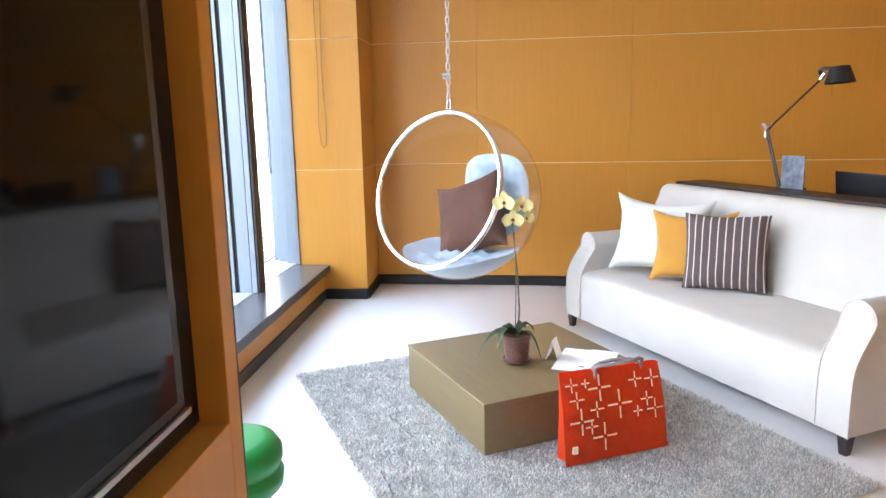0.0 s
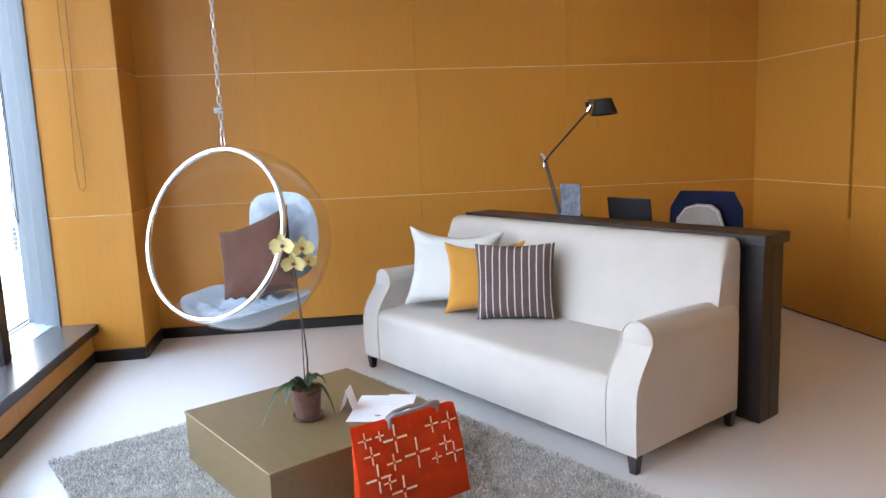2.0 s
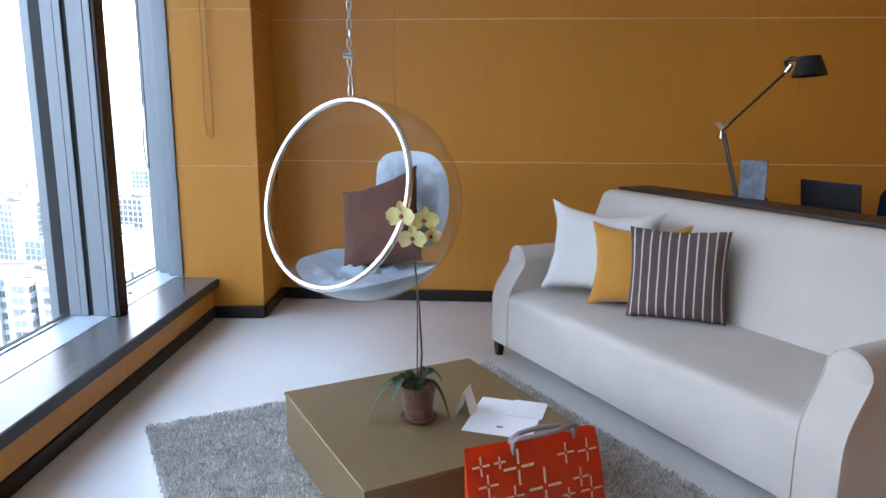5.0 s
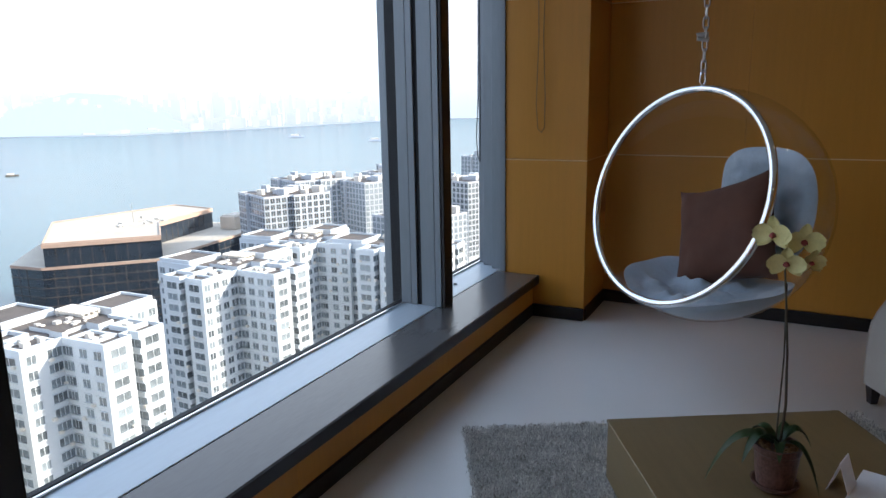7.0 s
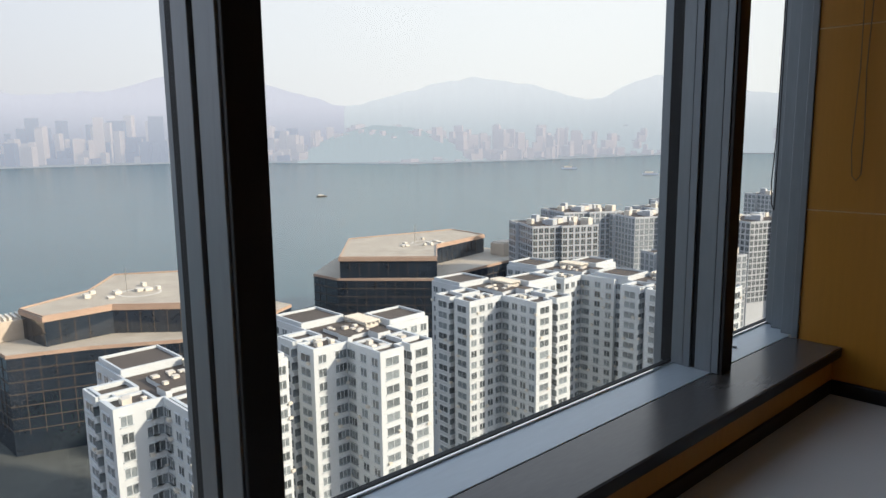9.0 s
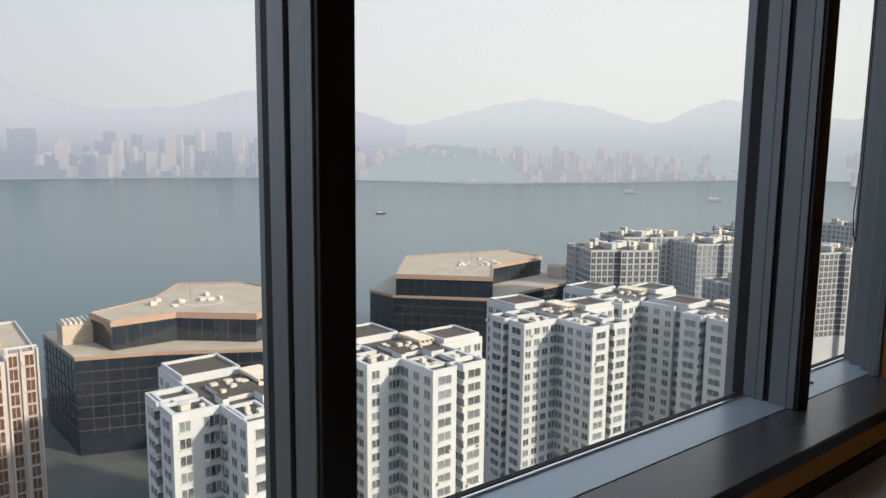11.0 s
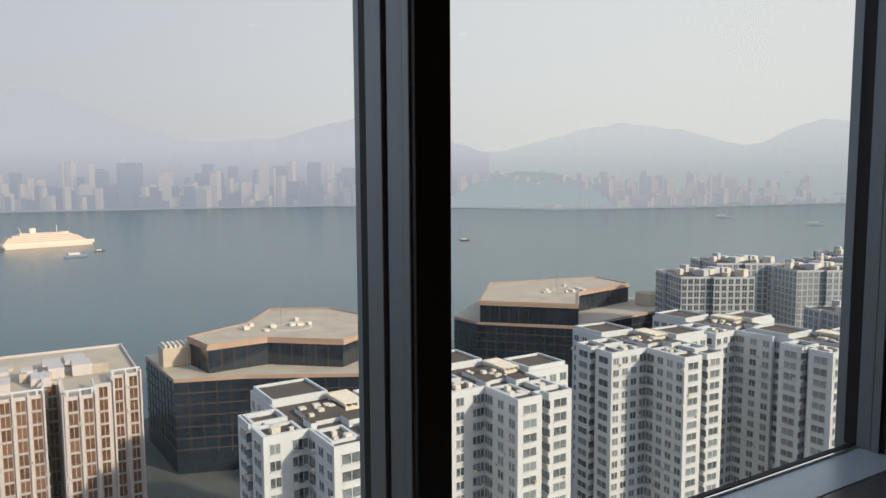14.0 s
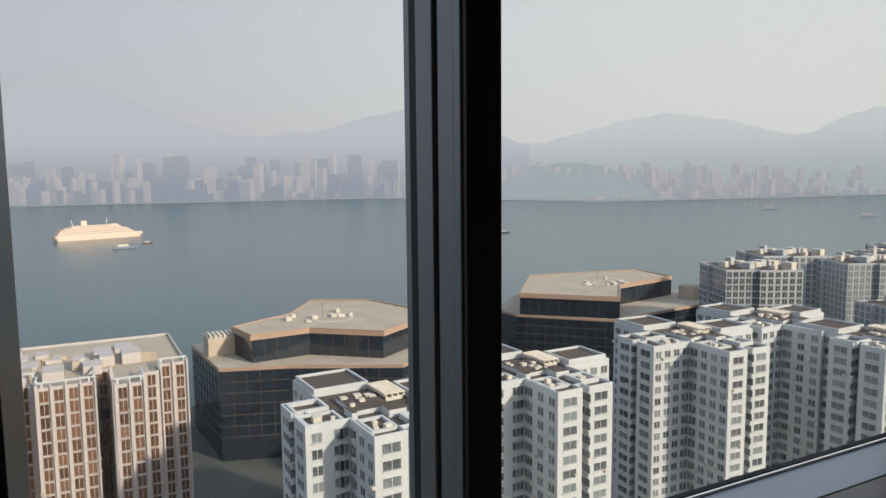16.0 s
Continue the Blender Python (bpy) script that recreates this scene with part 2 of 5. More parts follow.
def part(name, bm, mat, parent=None, label="", smooth=False):
    me = mesh_of(bm, name, smooth)
    mats = mat if isinstance(mat, (list, tuple)) else (mat,)
    for x in mats:
        me.materials.append(x)
    ob = new(name, me)
    if parent:
        ob.parent = parent
    return tagged(ob, label) if label else ob


def shared(name, me, parent, m):
    ob = new(name, me)
    ob.parent = parent
    ob.matrix_basis = m
    return ob


def thing(name, m, label, category, group="", kind=""):
    ob = new(name)
    ob.empty_display_size = 0.05
    ob.matrix_basis = m
    return tagged(ob, label, category, group, kind)


def structure(name, bm, mat, label, category, parent=None, smooth=False):
    ob = part(name, bm, mat, parent, smooth=smooth)
    return tagged(ob, label, category, "", "structure")


def box(bm, x0, x1, y0, y1, z0, z1, bevel=0.0, seg=2, mi=0):
    r = bmesh.ops.create_cube(bm, size=1, matrix=Matrix.Translation(((x0 + x1) / 2, (y0 + y1) / 2, (z0 + z1) / 2)) @ Matrix.Diagonal((x1 - x0, y1 - y0, z1 - z0, 1)))
    vs = r["verts"]
    fs = {f for v in vs for f in v.link_faces}
    for f in fs:
        f.material_index = mi
    if bevel:
        es = list({e for v in vs for e in v.link_edges})
        bmesh.ops.bevel(bm, geom=es, offset=bevel, segments=seg, profile=0.5, affect="EDGES")
    return bm


def boxed(*a, **k):
    return box(bmesh.new(), *a, **k)


def lathe(profile, steps=32, bm=None, at=(0, 0, 0)):
    """A turned shape from (radius, height) pairs."""
    bm = bm or bmesh.new()
    rings = []
    for r, z in profile:
        if r < 1e-6:
            rings.append([bm.verts.new((at[0], at[1], at[2] + z))])
        else:
            rings.append([bm.verts.new((at[0] + r * math.cos(i * 2 * math.pi / steps), at[1] + r * math.sin(i * 2 * math.pi / steps), at[2] + z)) for i in range(steps)])
    for a, b in zip(rings, rings[1:]):
        for i in range(steps):
            q = [a[i % len(a)], a[(i + 1) % len(a)], b[(i + 1) % len(b)], b[i % len(b)]]
            q = list(dict.fromkeys(q))
            if len(q) > 2:
                bm.faces.new(q)
    return bm


def tube(points, radius, sides=8, bm=None, closed=False, caps=True):
    """A round rod along a line of points; radius is a number or one per point."""
    bm = bm or bmesh.new()
    pts = [Vector(p) for p in points]
    n = len(pts)
    rad = radius if isinstance(radius, (list, tuple)) else [radius] * n
    rings, side = [], None
    for i, p in enumerate(pts):
        a = pts[(i + 1) % n] if closed or i < n - 1 else p
        b = pts[i - 1] if closed or i > 0 else p
        d = (a - b).normalized()
        if side is None:
            side = d.orthogonal().normalized()
        side = (side - d * side.dot(d)).normalized()
        up = d.cross(side)
        rings.append([bm.verts.new(p + rad[i] * (math.cos(k * 2 * math.pi / sides) * side + math.sin(k * 2 * math.pi / sides) * up)) for k in range(sides)])
    for i in range(n if closed else n - 1):
        a, b = rings[i], rings[(i + 1) % n]
        for k in range(sides):
            bm.faces.new((a[k], a[(k + 1) % sides], b[(k + 1) % sides], b[k]))
    if caps and not closed:
        bm.faces.new(rings[0][::-1])
        bm.faces.new(rings[-1])
    return bm


def prism(poly, z0, z1, bm=None, mi_side=0, mi_top=0):
    """An upright block on a plan outline."""
    bm = bm or bmesh.new()
    lo = [bm.verts.new((x, y, z0)) for x, y in poly]
    hi = [bm.verts.new((x, y, z1)) for x, y in poly]
    n = len(poly)
    for i in range(n):
        bm.faces.new((lo[i], lo[(i + 1) % n], hi[(i + 1) % n], hi[i])).material_index = mi_side
    bm.faces.new(hi).material_index = mi_top
    bm.faces.new(lo[::-1]).material_index = mi_side
    return bm


def profile_block(outline, x0, x1, bevel=0.02, seg=3):
    """An outline in (y, z) drawn out along x, with rounded edges."""
    bm = bmesh.new()
    a = [bm.verts.new((x0, y, z)) for y, z in outline]
    b = [bm.verts.new((x1, y, z)) for y, z in outline]
    n = len(outline)
    caps = [bm.faces.new(a), bm.faces.new(b[::-1])]
    for i in range(n):
        bm.faces.new((a[i], b[i], b[(i + 1) % n], a[(i + 1) % n]))
    if bevel:
        es = list({e for f in caps for e in f.edges})
        bmesh.ops.bevel(bm, geom=es, offset=bevel, segments=seg, profile=0.5, affect="EDGES")
    return bm


def pillow(w, h, t, stripes=0, pinch=0.14, seed=1, n=26, sag=0.03):
    """A stuffed square cushion with drawn-out corners, standing in the xz plane, y is its thickness; stripes run upright."""
    bm = bmesh.new()
    grid = {}
    for s in (-1, 1):
        for i in range(n + 1):
            for j in range(n + 1):
                a, b = 2 * i / n - 1, 2 * j / n - 1
                edge = i in (0, n) or j in (0, n)
                if edge and s == 1:
                    grid[s, i, j] = grid[-1, i, j]
                    continue
                px, pz = a * (1 - pinch * (1 - b * b) * abs(a) ** 3), b * (1 - pinch * (1 - a * a) * abs(b) ** 3)
                # uneven seams and a top edge that sinks between its corners
                px += 0.020 * noise.noise(Vector((b * 3.3, seed, a))) * abs(a) ** 4
                pz += 0.022 * noise.noise(Vector((a * 3.7, seed + 4, b))) * abs(b) ** 4 - (sag * (1 - a * a) if b > 0 else 0) * b * b
                puff = (max(0, 1 - a ** 4) * max(0, 1 - b ** 4)) ** 0.6 * (1 - 0.16 * b)
                fold = 0.16 * noise.noise(Vector((a * 2.1 + seed, b * 2.1, s + seed))) + 0.10 * noise.noise(Vector((a * 5.5 + b * 3 + seed, b * 3.0 - a * 2, s))) * (abs(a) + abs(b))
                grid[s, i, j] = bm.verts.new((px * w / 2, s * t / 2 * puff * (1 + fold), pz * h / 2))
    for s in (-1, 1):
        for i in range(n):
            for j in range(n):
                q = [grid[s, i, j], grid[s, i + 1, j], grid[s, i + 1, j + 1], grid[s, i, j + 1]]
                f = bm.faces.new(q if s == -1 else q[::-1])
                if stripes and i % stripes == stripes // 2:
                    f.material_index = 1
    return bm


# ---- the room ----
XW, XG, XM = -1.285, -1.762, -1.479       # parapet face, glass, face of the mullions
YP, XP = 6.48, -0.95                     # pillar face and side
XR, YB0, YB1 = 3.90, 7.005, 6.762        # side wall; end wall at the pillar and at the side wall
ZC, SILL_Z = 2.92, 0.276
JOINTS = (0.085, 1.012, 1.975, ZC)
BACK_Y = -1.6

structure("floor", boxed(XG - 0.03, XR + 0.15, BACK_Y - 0.1, 7.3, -0.12, 0.0), FLOOR, "pale smooth seamless floor of the suite", "floor")
structure("ceiling", boxed(XG - 0.1, XR + 0.15, BACK_Y - 0.1, 7.3, ZC, ZC + 0.15), CEIL, "plain white painted ceiling", "ceiling")


def panel_wall(name, p0, p1, into, label, width=1.2, first=0.0, thick=0.15, skirting=True):
    """A wall clad in veneer boards: p0 to p1 on plan, boards proud on the side 'into' (a unit vector)."""
    p0, p1, into = Vector((*p0, 0)), Vector((*p1, 0)), Vector((*into, 0))
    run = p1 - p0
    length, along = run.length, run.normalized()
    m = Matrix((along.to_4d(), into.to_4d(), (0, 0, 1, 0), (0, 0, 0, 1))).transposed()
    m.translation = p0
    for i in range(3):
        m[3][i] = 0
    wall = structure(name, boxed(0, length, -thick, -0.014, 0, ZC), WOOD, label, "wall")
    wall.matrix_basis = m
    cuts = [0.0] + [first + i * width for i in range(20) if 0.15 < first + i * width < length - 0.15] + [length]
    for x0, x1 in zip(cuts, cuts[1:]):
        for z0, z1 in zip(JOINTS if skirting else (0.012,) + JOINTS[1:], JOINTS[1:]):
            gap = 0.0035
            part("panel", boxed(x0 + 0.0004, x1 - 0.0004, -0.014, 0.0, z0 + (gap if z0 > 0.1 else 0), z1 - gap, bevel=0.0012, seg=1), WOOD, wall)
    for z in JOINTS[1:-1]:
        part("joint_strip", boxed(0, length, -0.0135, -0.004, z - 0.0034, z + 0.0034), WOOD_EDGE, wall, "pale edge showing in the joint")
    if skirting:
        part("baseboard", boxed(0.0, length, -0.013, 0.012, 0.0, 0.078, bevel=0.003, seg=1), BASE, wall, "black painted baseboard")
    else:
        part("shadow_gap", boxed(0.0, length, -0.0135, -0.003, 0.0, 0.011), BASE, wall, "dark gap at the foot")
    return wall


end_dir = (Vector((XR, YB1)) - Vector((XP - 0.0, YB0))).normalized()
end_in = (end_dir.y, -end_dir.x)
panel_wall("wall_north", (XP - 0.10, YB0 - 0.10 * end_dir.y / end_dir.x), (XR + 0.10, YB1 + 0.10 * end_dir.y / end_dir.x), end_in, "end wall of orange oak veneer boards with pale joints", 1.2, 0.95)
panel_wall("wall_pillar_side", (XP, YP + 0.0148), (XP, YB0 - 0.004), (1, 0), "side of the veneered pillar beside the window", 3.0)
panel_wall("wall_pillar", (XM - 0.02, YP), (XP, YP), (0, -1), "veneered pillar face beside the window", 3.0, thick=0.0146)
# side wall, with the upright finger groove of a flush cupboard door
GROOVE = 5.674
panel_wall("wall_east", (XR, YB1 - 0.004), (XR, GROOVE + 0.014), (-1, 0), "side wall of orange oak veneer boards", 3.0, skirting=False)
panel_wall("wall_east_2", (XR, GROOVE - 0.014), (XR, BACK_Y), (-1, 0), "side wall of orange oak veneer boards beside the groove", 1.2, skirting=False)
structure("wall_groove_back", boxed(XR + 0.05, XR + 0.15, GROOVE - 0.014, GROOVE + 0.014, 0.78, ZC), BASE, "dark back of the upright finger groove", "wall")
structure("wall_groove_foot", boxed(XR + 0.0, XR + 0.15, GROOVE - 0.0135, GROOVE + 0.0135, 0.0, 0.778), WOOD, "veneer below the finger groove", "wall")
structure("wall_south", boxed(XG - 0.3, XR + 0.15, BACK_Y - 0.15, BACK_Y, 0, ZC), WOOD, "veneered wall behind the entry", "wall")
structure("wall_pillar_core", boxed(XM + 0.012, XP - 0.15, YP + 0.151, 7.3, 0, ZC), CEIL, "core of the pillar", "wall")

# parapet and window
par = structure("wall_west", boxed(XG - 0.012, XW - 0.014, BACK_Y, YP, 0.0, SILL_Z - 0.045), WOOD, "low veneered parapet under the window", "wall")
for y0, y1 in zip((BACK_Y, 0.4, 1.6, 2.8, 4.0, 5.2), (0.4, 1.6, 2.8, 4.0, 5.2, YP - 0.002)):
    part("panel", boxed(XW - 0.014, XW, y0 + 0.0005, y1 - 0.0005, 0.08, SILL_Z - 0.046, bevel=0.0012, seg=1), WOOD, par)
part("baseboard", boxed(XW - 0.013, XW + 0.006, BACK_Y, YP - 0.013, 0.0, 0.074, bevel=0.003, seg=1), BASE, par, "black painted baseboard")
sill = thing("window_sill", pose(0, 0, 0), "dark bronze window sill with an aluminium ledge painted paler as if skylit", "sill", kind="structure")
part("sill_board", boxed(XM - 0.052, XW + 0.039, BACK_Y, YP - 0.003, SILL_Z - 0.044, SILL_Z, bevel=0.004), SILL, sill)
part("nosing", boxed(XW + 0.0395, XW + 0.0435, BACK_Y, YP - 0.004, SILL_Z - 0.056, SILL_Z - 0.003, bevel=0.001, seg=1), BASE, sill)
part("ledge", boxed(XG - 0.02, XM - 0.054, BACK_Y, YP + 0.30, SILL_Z - 0.044, SILL_Z + 0.002, bevel=0.002, seg=1), ALU_SKYLIT, sill, "aluminium ledge painted paler as if skylit")
part("glazing_bead", boxed(XG - 0.018, XG + 0.012, BACK_Y, YP + 0.30, SILL_Z + 0.0025, SILL_Z + 0.014, bevel=0.003, seg=1), GASKET, sill)
part("bead_cap", boxed(XG + 0.0125, XG + 0.026, BACK_Y, YP + 0.30, SILL_Z + 0.0025, SILL_Z + 0.011, bevel=0.002, seg=1), CHROME, sill, "bright thin glazing bead")

MULLIONS = [0.733, 0.733 + 2.471, 0.733 + 2 * 2.471]     # +y corner of each mullion's face
MW = 0.106


def mullion(y1):
    """A deep window post: black face to the room, grooved aluminium flank towards -y."""
    m = thing("window_mullion", pose(0, y1, 0), "dark aluminium window mullion with grooved flanks", "mullion", "window mullions", "structure")
    y0 = -MW
    part("face", boxed(XM - 0.018, XM, y0 + 0.006, 0.0, SILL_Z + 0.001, ZC, bevel=0.004), ALU_DARK, m, "black anodised face")
    for a, b, s in ((XM - 0.055, XM - 0.020, 0.0), (XM - 0.142, XM - 0.058, 0.003), (XM - 0.205, XM - 0.168, 0.0), (XG + 0.012, XM - 0.208, 0.004)):
        part("flank", boxed(a, b, y0 + s, -0.002 - s, SILL_Z + 0.0015, ZC, bevel=0.002, seg=1), ALU, m)
    part("core", boxed(XG - 0.05, XM - 0.019, y0 + 0.014, -0.016, SILL_Z + 0.0025, ZC), GASKET, m)
    part("pressure_cap", boxed(XG - 0.10, XG - 0.051, y0 + 0.02, -0.02, SILL_Z - 0.3, ZC + 0.2, bevel=0.004, seg=1), ALU, m)
    return m


for y in MULLIONS:
    mullion(y)
jamb = thing("window_jamb", pose(0, 0, 0), "grooved aluminium window jamb at the pillar", "jamb", kind="structure")
for a, b, dy in ((XM - 0.03, XM + 0.004, 0.0), (XM - 0.11, XM - 0.032, 0.055), (XM - 0.20, XM - 0.112, 0.130), (XG + 0.02, XM - 0.202, 0.205)):
    part("flank", boxed(a, b, YP + dy - 0.014, YP + 0.34, SILL_Z + 0.0025, ZC, bevel=0.002, seg=1), ALU, jamb)
part("gasket", boxed(XG + 0.007, XG + 0.0195, YP + 0.222, YP + 0.34, SILL_Z + 0.015, ZC), GASKET, jamb)
edges_y = [BACK_Y] + [v for y in MULLIONS for v in (y - MW + 0.01, y - 0.01)] + [YP + 0.32]
for i, (y0, y1) in enumerate(zip(edges_y[::2], edges_y[1::2])):
    w = structure(f"window_{i + 1}", boxed(XG - 0.006, XG + 0.006, y0, y1, SILL_Z + 0.004, ZC), PANE, "tall clear fixed window pane above the sill", "window")
    w.visible_shadow = False
# blind cords
c1 = part("blind_cord", tube([(-1.262, 6.46, ZC - 0.02), (-1.262, 6.457, 2.2), (-1.255, 6.457, 1.75), (-1.268, 6.457, 1.35), (-1.256, 6.457, 1.205), (-1.235, 6.457, 1.182),
                              (-1.214, 6.457, 1.212), (-1.212, 6.457, 1.40), (-1.226, 6.457, 1.75), (-1.216, 6.457, 2.2), (-1.205, 6.46, ZC - 0.02)], 0.003, 6), CORD, smooth=True)
tagged(c1, "thin brown looped blind cord hanging on the pillar", "cord")
c2 = part("blind_cord", tube([(XG + 0.05, 6.60, ZC - 0.02), (XG + 0.055, 6.59, 2.0), (XG + 0.06, 6.57, 1.4), (XG + 0.06, 6.54, 1.15), (XG + 0.06, 6.56, 1.02), (XG + 0.055, 6.61, 0.98), (XG + 0.05, 6.63, 1.3), (XG + 0.05, 6.625, ZC - 0.02)], 0.0035, 6), BLACK, smooth=True)
tagged(c2, "dark looped blind cord beside the window jamb", "cord")
knob = part("window_stop", lathe([(0, 0), (0.012, 0), (0.012, 0.006), (0, 0.008)], 14), BLACK)
knob.matrix_basis = pose(-1.64, 6.05, SILL_Z + 0.003)
tagged(knob, "small black stop on the aluminium ledge", "stop")

# ---- television partition by the entry ----
tvw = thing("television_partition", pose(-0.303, 0, 0), "veneered free-standing partition holding a television", "partition", kind="structure")
part("end_panel", boxed(-0.11, 0.0, 2.186, 2.231, 0, ZC, bevel=0.002), WOOD, tvw)
# added strip that only makes the partition's end read black
part("end_darkener", boxed(-0.11, 0.0, 2.2315, 2.2355, 0, ZC), BLACK, tvw, "thin black strip added to darken the end")
part("lower_panel", boxed(-0.11, 0.0, 0.35, 2.185, 0, 0.935, bevel=0.002), WOOD, tvw)
part("upper_panel", boxed(-0.049, -0.004, 0.752, 2.06, 1.76, ZC - 0.002, bevel=0.002), BLACK, tvw, "black panel over the screen")
part("near_panel", boxed(-0.11, 0.0, 0.35, 0.75, 0.937, ZC, bevel=0.002), WOOD, tvw)
part("recess", boxed(-0.11, -0.05, 0.752, 2.185, 0.937, ZC - 0.002), BLACK, tvw, "black recess behind the screen")
tv = thing("television", pose(-0.303, 1.425, 1.0), "black flat-screen television with a glossy screen and silver lower edge", "television")
part("housing", boxed(-0.049, -0.012, -0.645, 0.645, 0.0, 0.71, bevel=0.006), BLACK, tv)
part("screen", boxed(-0.0118, -0.008, -0.615, 0.615, 0.03, 0.68, bevel=0.001, seg=1), SCREEN, tv, "glossy black screen")
part("trim", boxed(-0.012, -0.004, -0.645, 0.645, 0.003, 0.012, bevel=0.001, seg=1), STEEL, tv, "thin silver lower edge")

# ceiling downlights over the desk side
for x, y in ((2.9, 4.2), (2.9, 2.2), (1.3, 0.4), (2.3, 6.0)):
    d = thing("ceiling_downlight", pose(x, y, ZC), "small round recessed warm ceiling downlight", "downlight", "ceiling downlights")
    part("rim", lathe([(0.05, -0.001), (0.062, -0.001), (0.062, -0.007), (0.05, -0.007), (0.05, -0.001)], 24), STEEL, d)
    part("lens", lathe([(0, -0.003), (0.049, -0.003), (0.049, -0.001)], 24), LAMP_ON, d, "glowing warm lens")
    lamp = new("downlight_glow", bpy.data.lights.new("downlight_glow", "SPOT"))
    lamp.data.energy, lamp.data.spot_size, lamp.data.spot_blend, lamp.data.shadow_soft_size, lamp.data.color = 0.6, radians(100), 0.8, 0.05, (1, 0.80, 0.58)
    lamp.matrix_world = pose(x, y, ZC - 0.02)

# ---- sofa, in its own axes: x along the seat, y towards its back ----
SOFA = Matrix(((0.46544, 0.88508, 0, 0.547), (-0.88508, 0.46544, 0, 5.783), (0, 0, 1, 0), (0, 0, 0, 1)))


def at_sofa(x, y, z=0.0, turn=0.0, tip=0.0, lean=0.0):
    return SOFA @ pose(x, y, z, lean, tip, turn)


sofa = thing("sofa", SOFA, "three-seat cream linen sofa with curled arms standing before the desk panel", "sofa")
part("seat", profile_block([(0.004, 0.085), (0.002, 0.20), (0.003, 0.330), (0.0032, 0.345), (0.006, 0.362), (0.013, 0.376), (0.026, 0.386), (0.045, 0.391), (0.075, 0.394), (0.10, 0.3955), (0.25, 0.402), (0.45, 0.406), (0.72, 0.40), (0.72, 0.085)], 0.118, 1.898, 0.014), LINEN, sofa, smooth=True)
back_prof = [(0.60, 0.30), (0.625, 0.46), (0.655, 0.62), (0.685, 0.79), (0.70, 0.86), (0.722, 0.898), (0.76, 0.914), (0.82, 0.912), (0.848, 0.892), (0.858, 0.86), (0.858, 0.09), (0.64, 0.09)]
part("backrest", profile_block(back_prof, -0.005, 2.02, 0.03, 4), LINEN, sofa, smooth=True)
arm_prof = [(0.0, 0.085), (-0.003, 0.22), (0.0, 0.33), (0.008, 0.375), (0.030, 0.425), (0.070, 0.485), (0.100, 0.525), (0.112, 0.553), (0.30, 0.552), (0.60, 0.545), (0.79, 0.54), (0.79, 0.085)]
for x0, x1 in ((-0.035, 0.122), (1.892, 2.05)):
    arm = part("armrest", profile_block(arm_prof, x0, x1, 0.006, 3), LINEN, sofa, smooth=True)
    xm, rr = (x0 + x1) / 2, (x1 - x0) / 2
    part("arm_roll", tube([(xm, 0.104, 0.553), (xm, 0.105, 0.553), (xm, 0.108, 0.553), (xm, 0.113, 0.553), (xm, 0.122, 0.553), (xm, 0.40, 0.552), (xm, 0.62, 0.545), (xm, 0.78, 0.535)],
                          [0.006, rr - 0.012, rr - 0.004, rr - 0.001, rr, rr, rr, rr], 40), LINEN, arm, smooth=True)
    # one line of piping runs up the front edge, over the head of the arm and down again
    head = [(xm + rr * math.cos(k * math.pi / 16), 0.108, 0.553 + rr * math.sin(k * math.pi / 16)) for k in range(17)]
    up_side = [(x1, y - 0.001, z) for y, z in arm_prof[:7]]
    down_side = [(x0, y - 0.001, z) for y, z in arm_prof[:7]][::-1]
    part("piping", tube(up_side + head + down_side, 0.0036, 6), PIPING, arm, "cream piping round the arm's front", smooth=True)
for x, y in ((-0.005, 0.03), (2.02, 0.03), (-0.005, 0.77), (2.02, 0.77)):
    leg = lathe([(0, 0), (0.022, 0), (0.034, 0.087), (0, 0.087)], 4)
    bmesh.ops.rotate(leg, cent=(0, 0, 0), matrix=Matrix.Rotation(radians(45), 3, "Z"), verts=leg.verts)
    bmesh.ops.translate(leg, vec=(x, y, 0), verts=leg.verts)
    part("leg", leg, DARK_WOOD, sofa, "short tapered black wooden leg")


def cushion(name, m, bm, mats, label):
    ob = part(name, bm, mats, smooth=True)
    ob.matrix_basis = m
    return tagged(ob, label, "cushion", "cushions on the sofa")


cushion("cushion", at_sofa(0.415, 0.385, 0.645, 33, 2, -14), pillow(0.62, 0.50, 0.17, pinch=0.19, seed=2, sag=0.07), WHITE_FAB, "large plump white cotton cushion leaning on the sofa back")
cushion("cushion", at_sofa(0.675, 0.405, 0.615, 33, -2, -12), pillow(0.50, 0.43, 0.12, pinch=0.16, seed=5, sag=0.05), OCHRE, "ochre yellow wool cushion between two others on the sofa")
striped = cushion("cushion", at_sofa(0.905, 0.435, 0.617, 39, -1, -8), pillow(0.455, 0.435, 0.14, 6, 0.07, seed=8, n=66, sag=0.02), (STRIPE_D, STRIPE_L), "dark taupe cushion with pale upright stripes on the sofa")

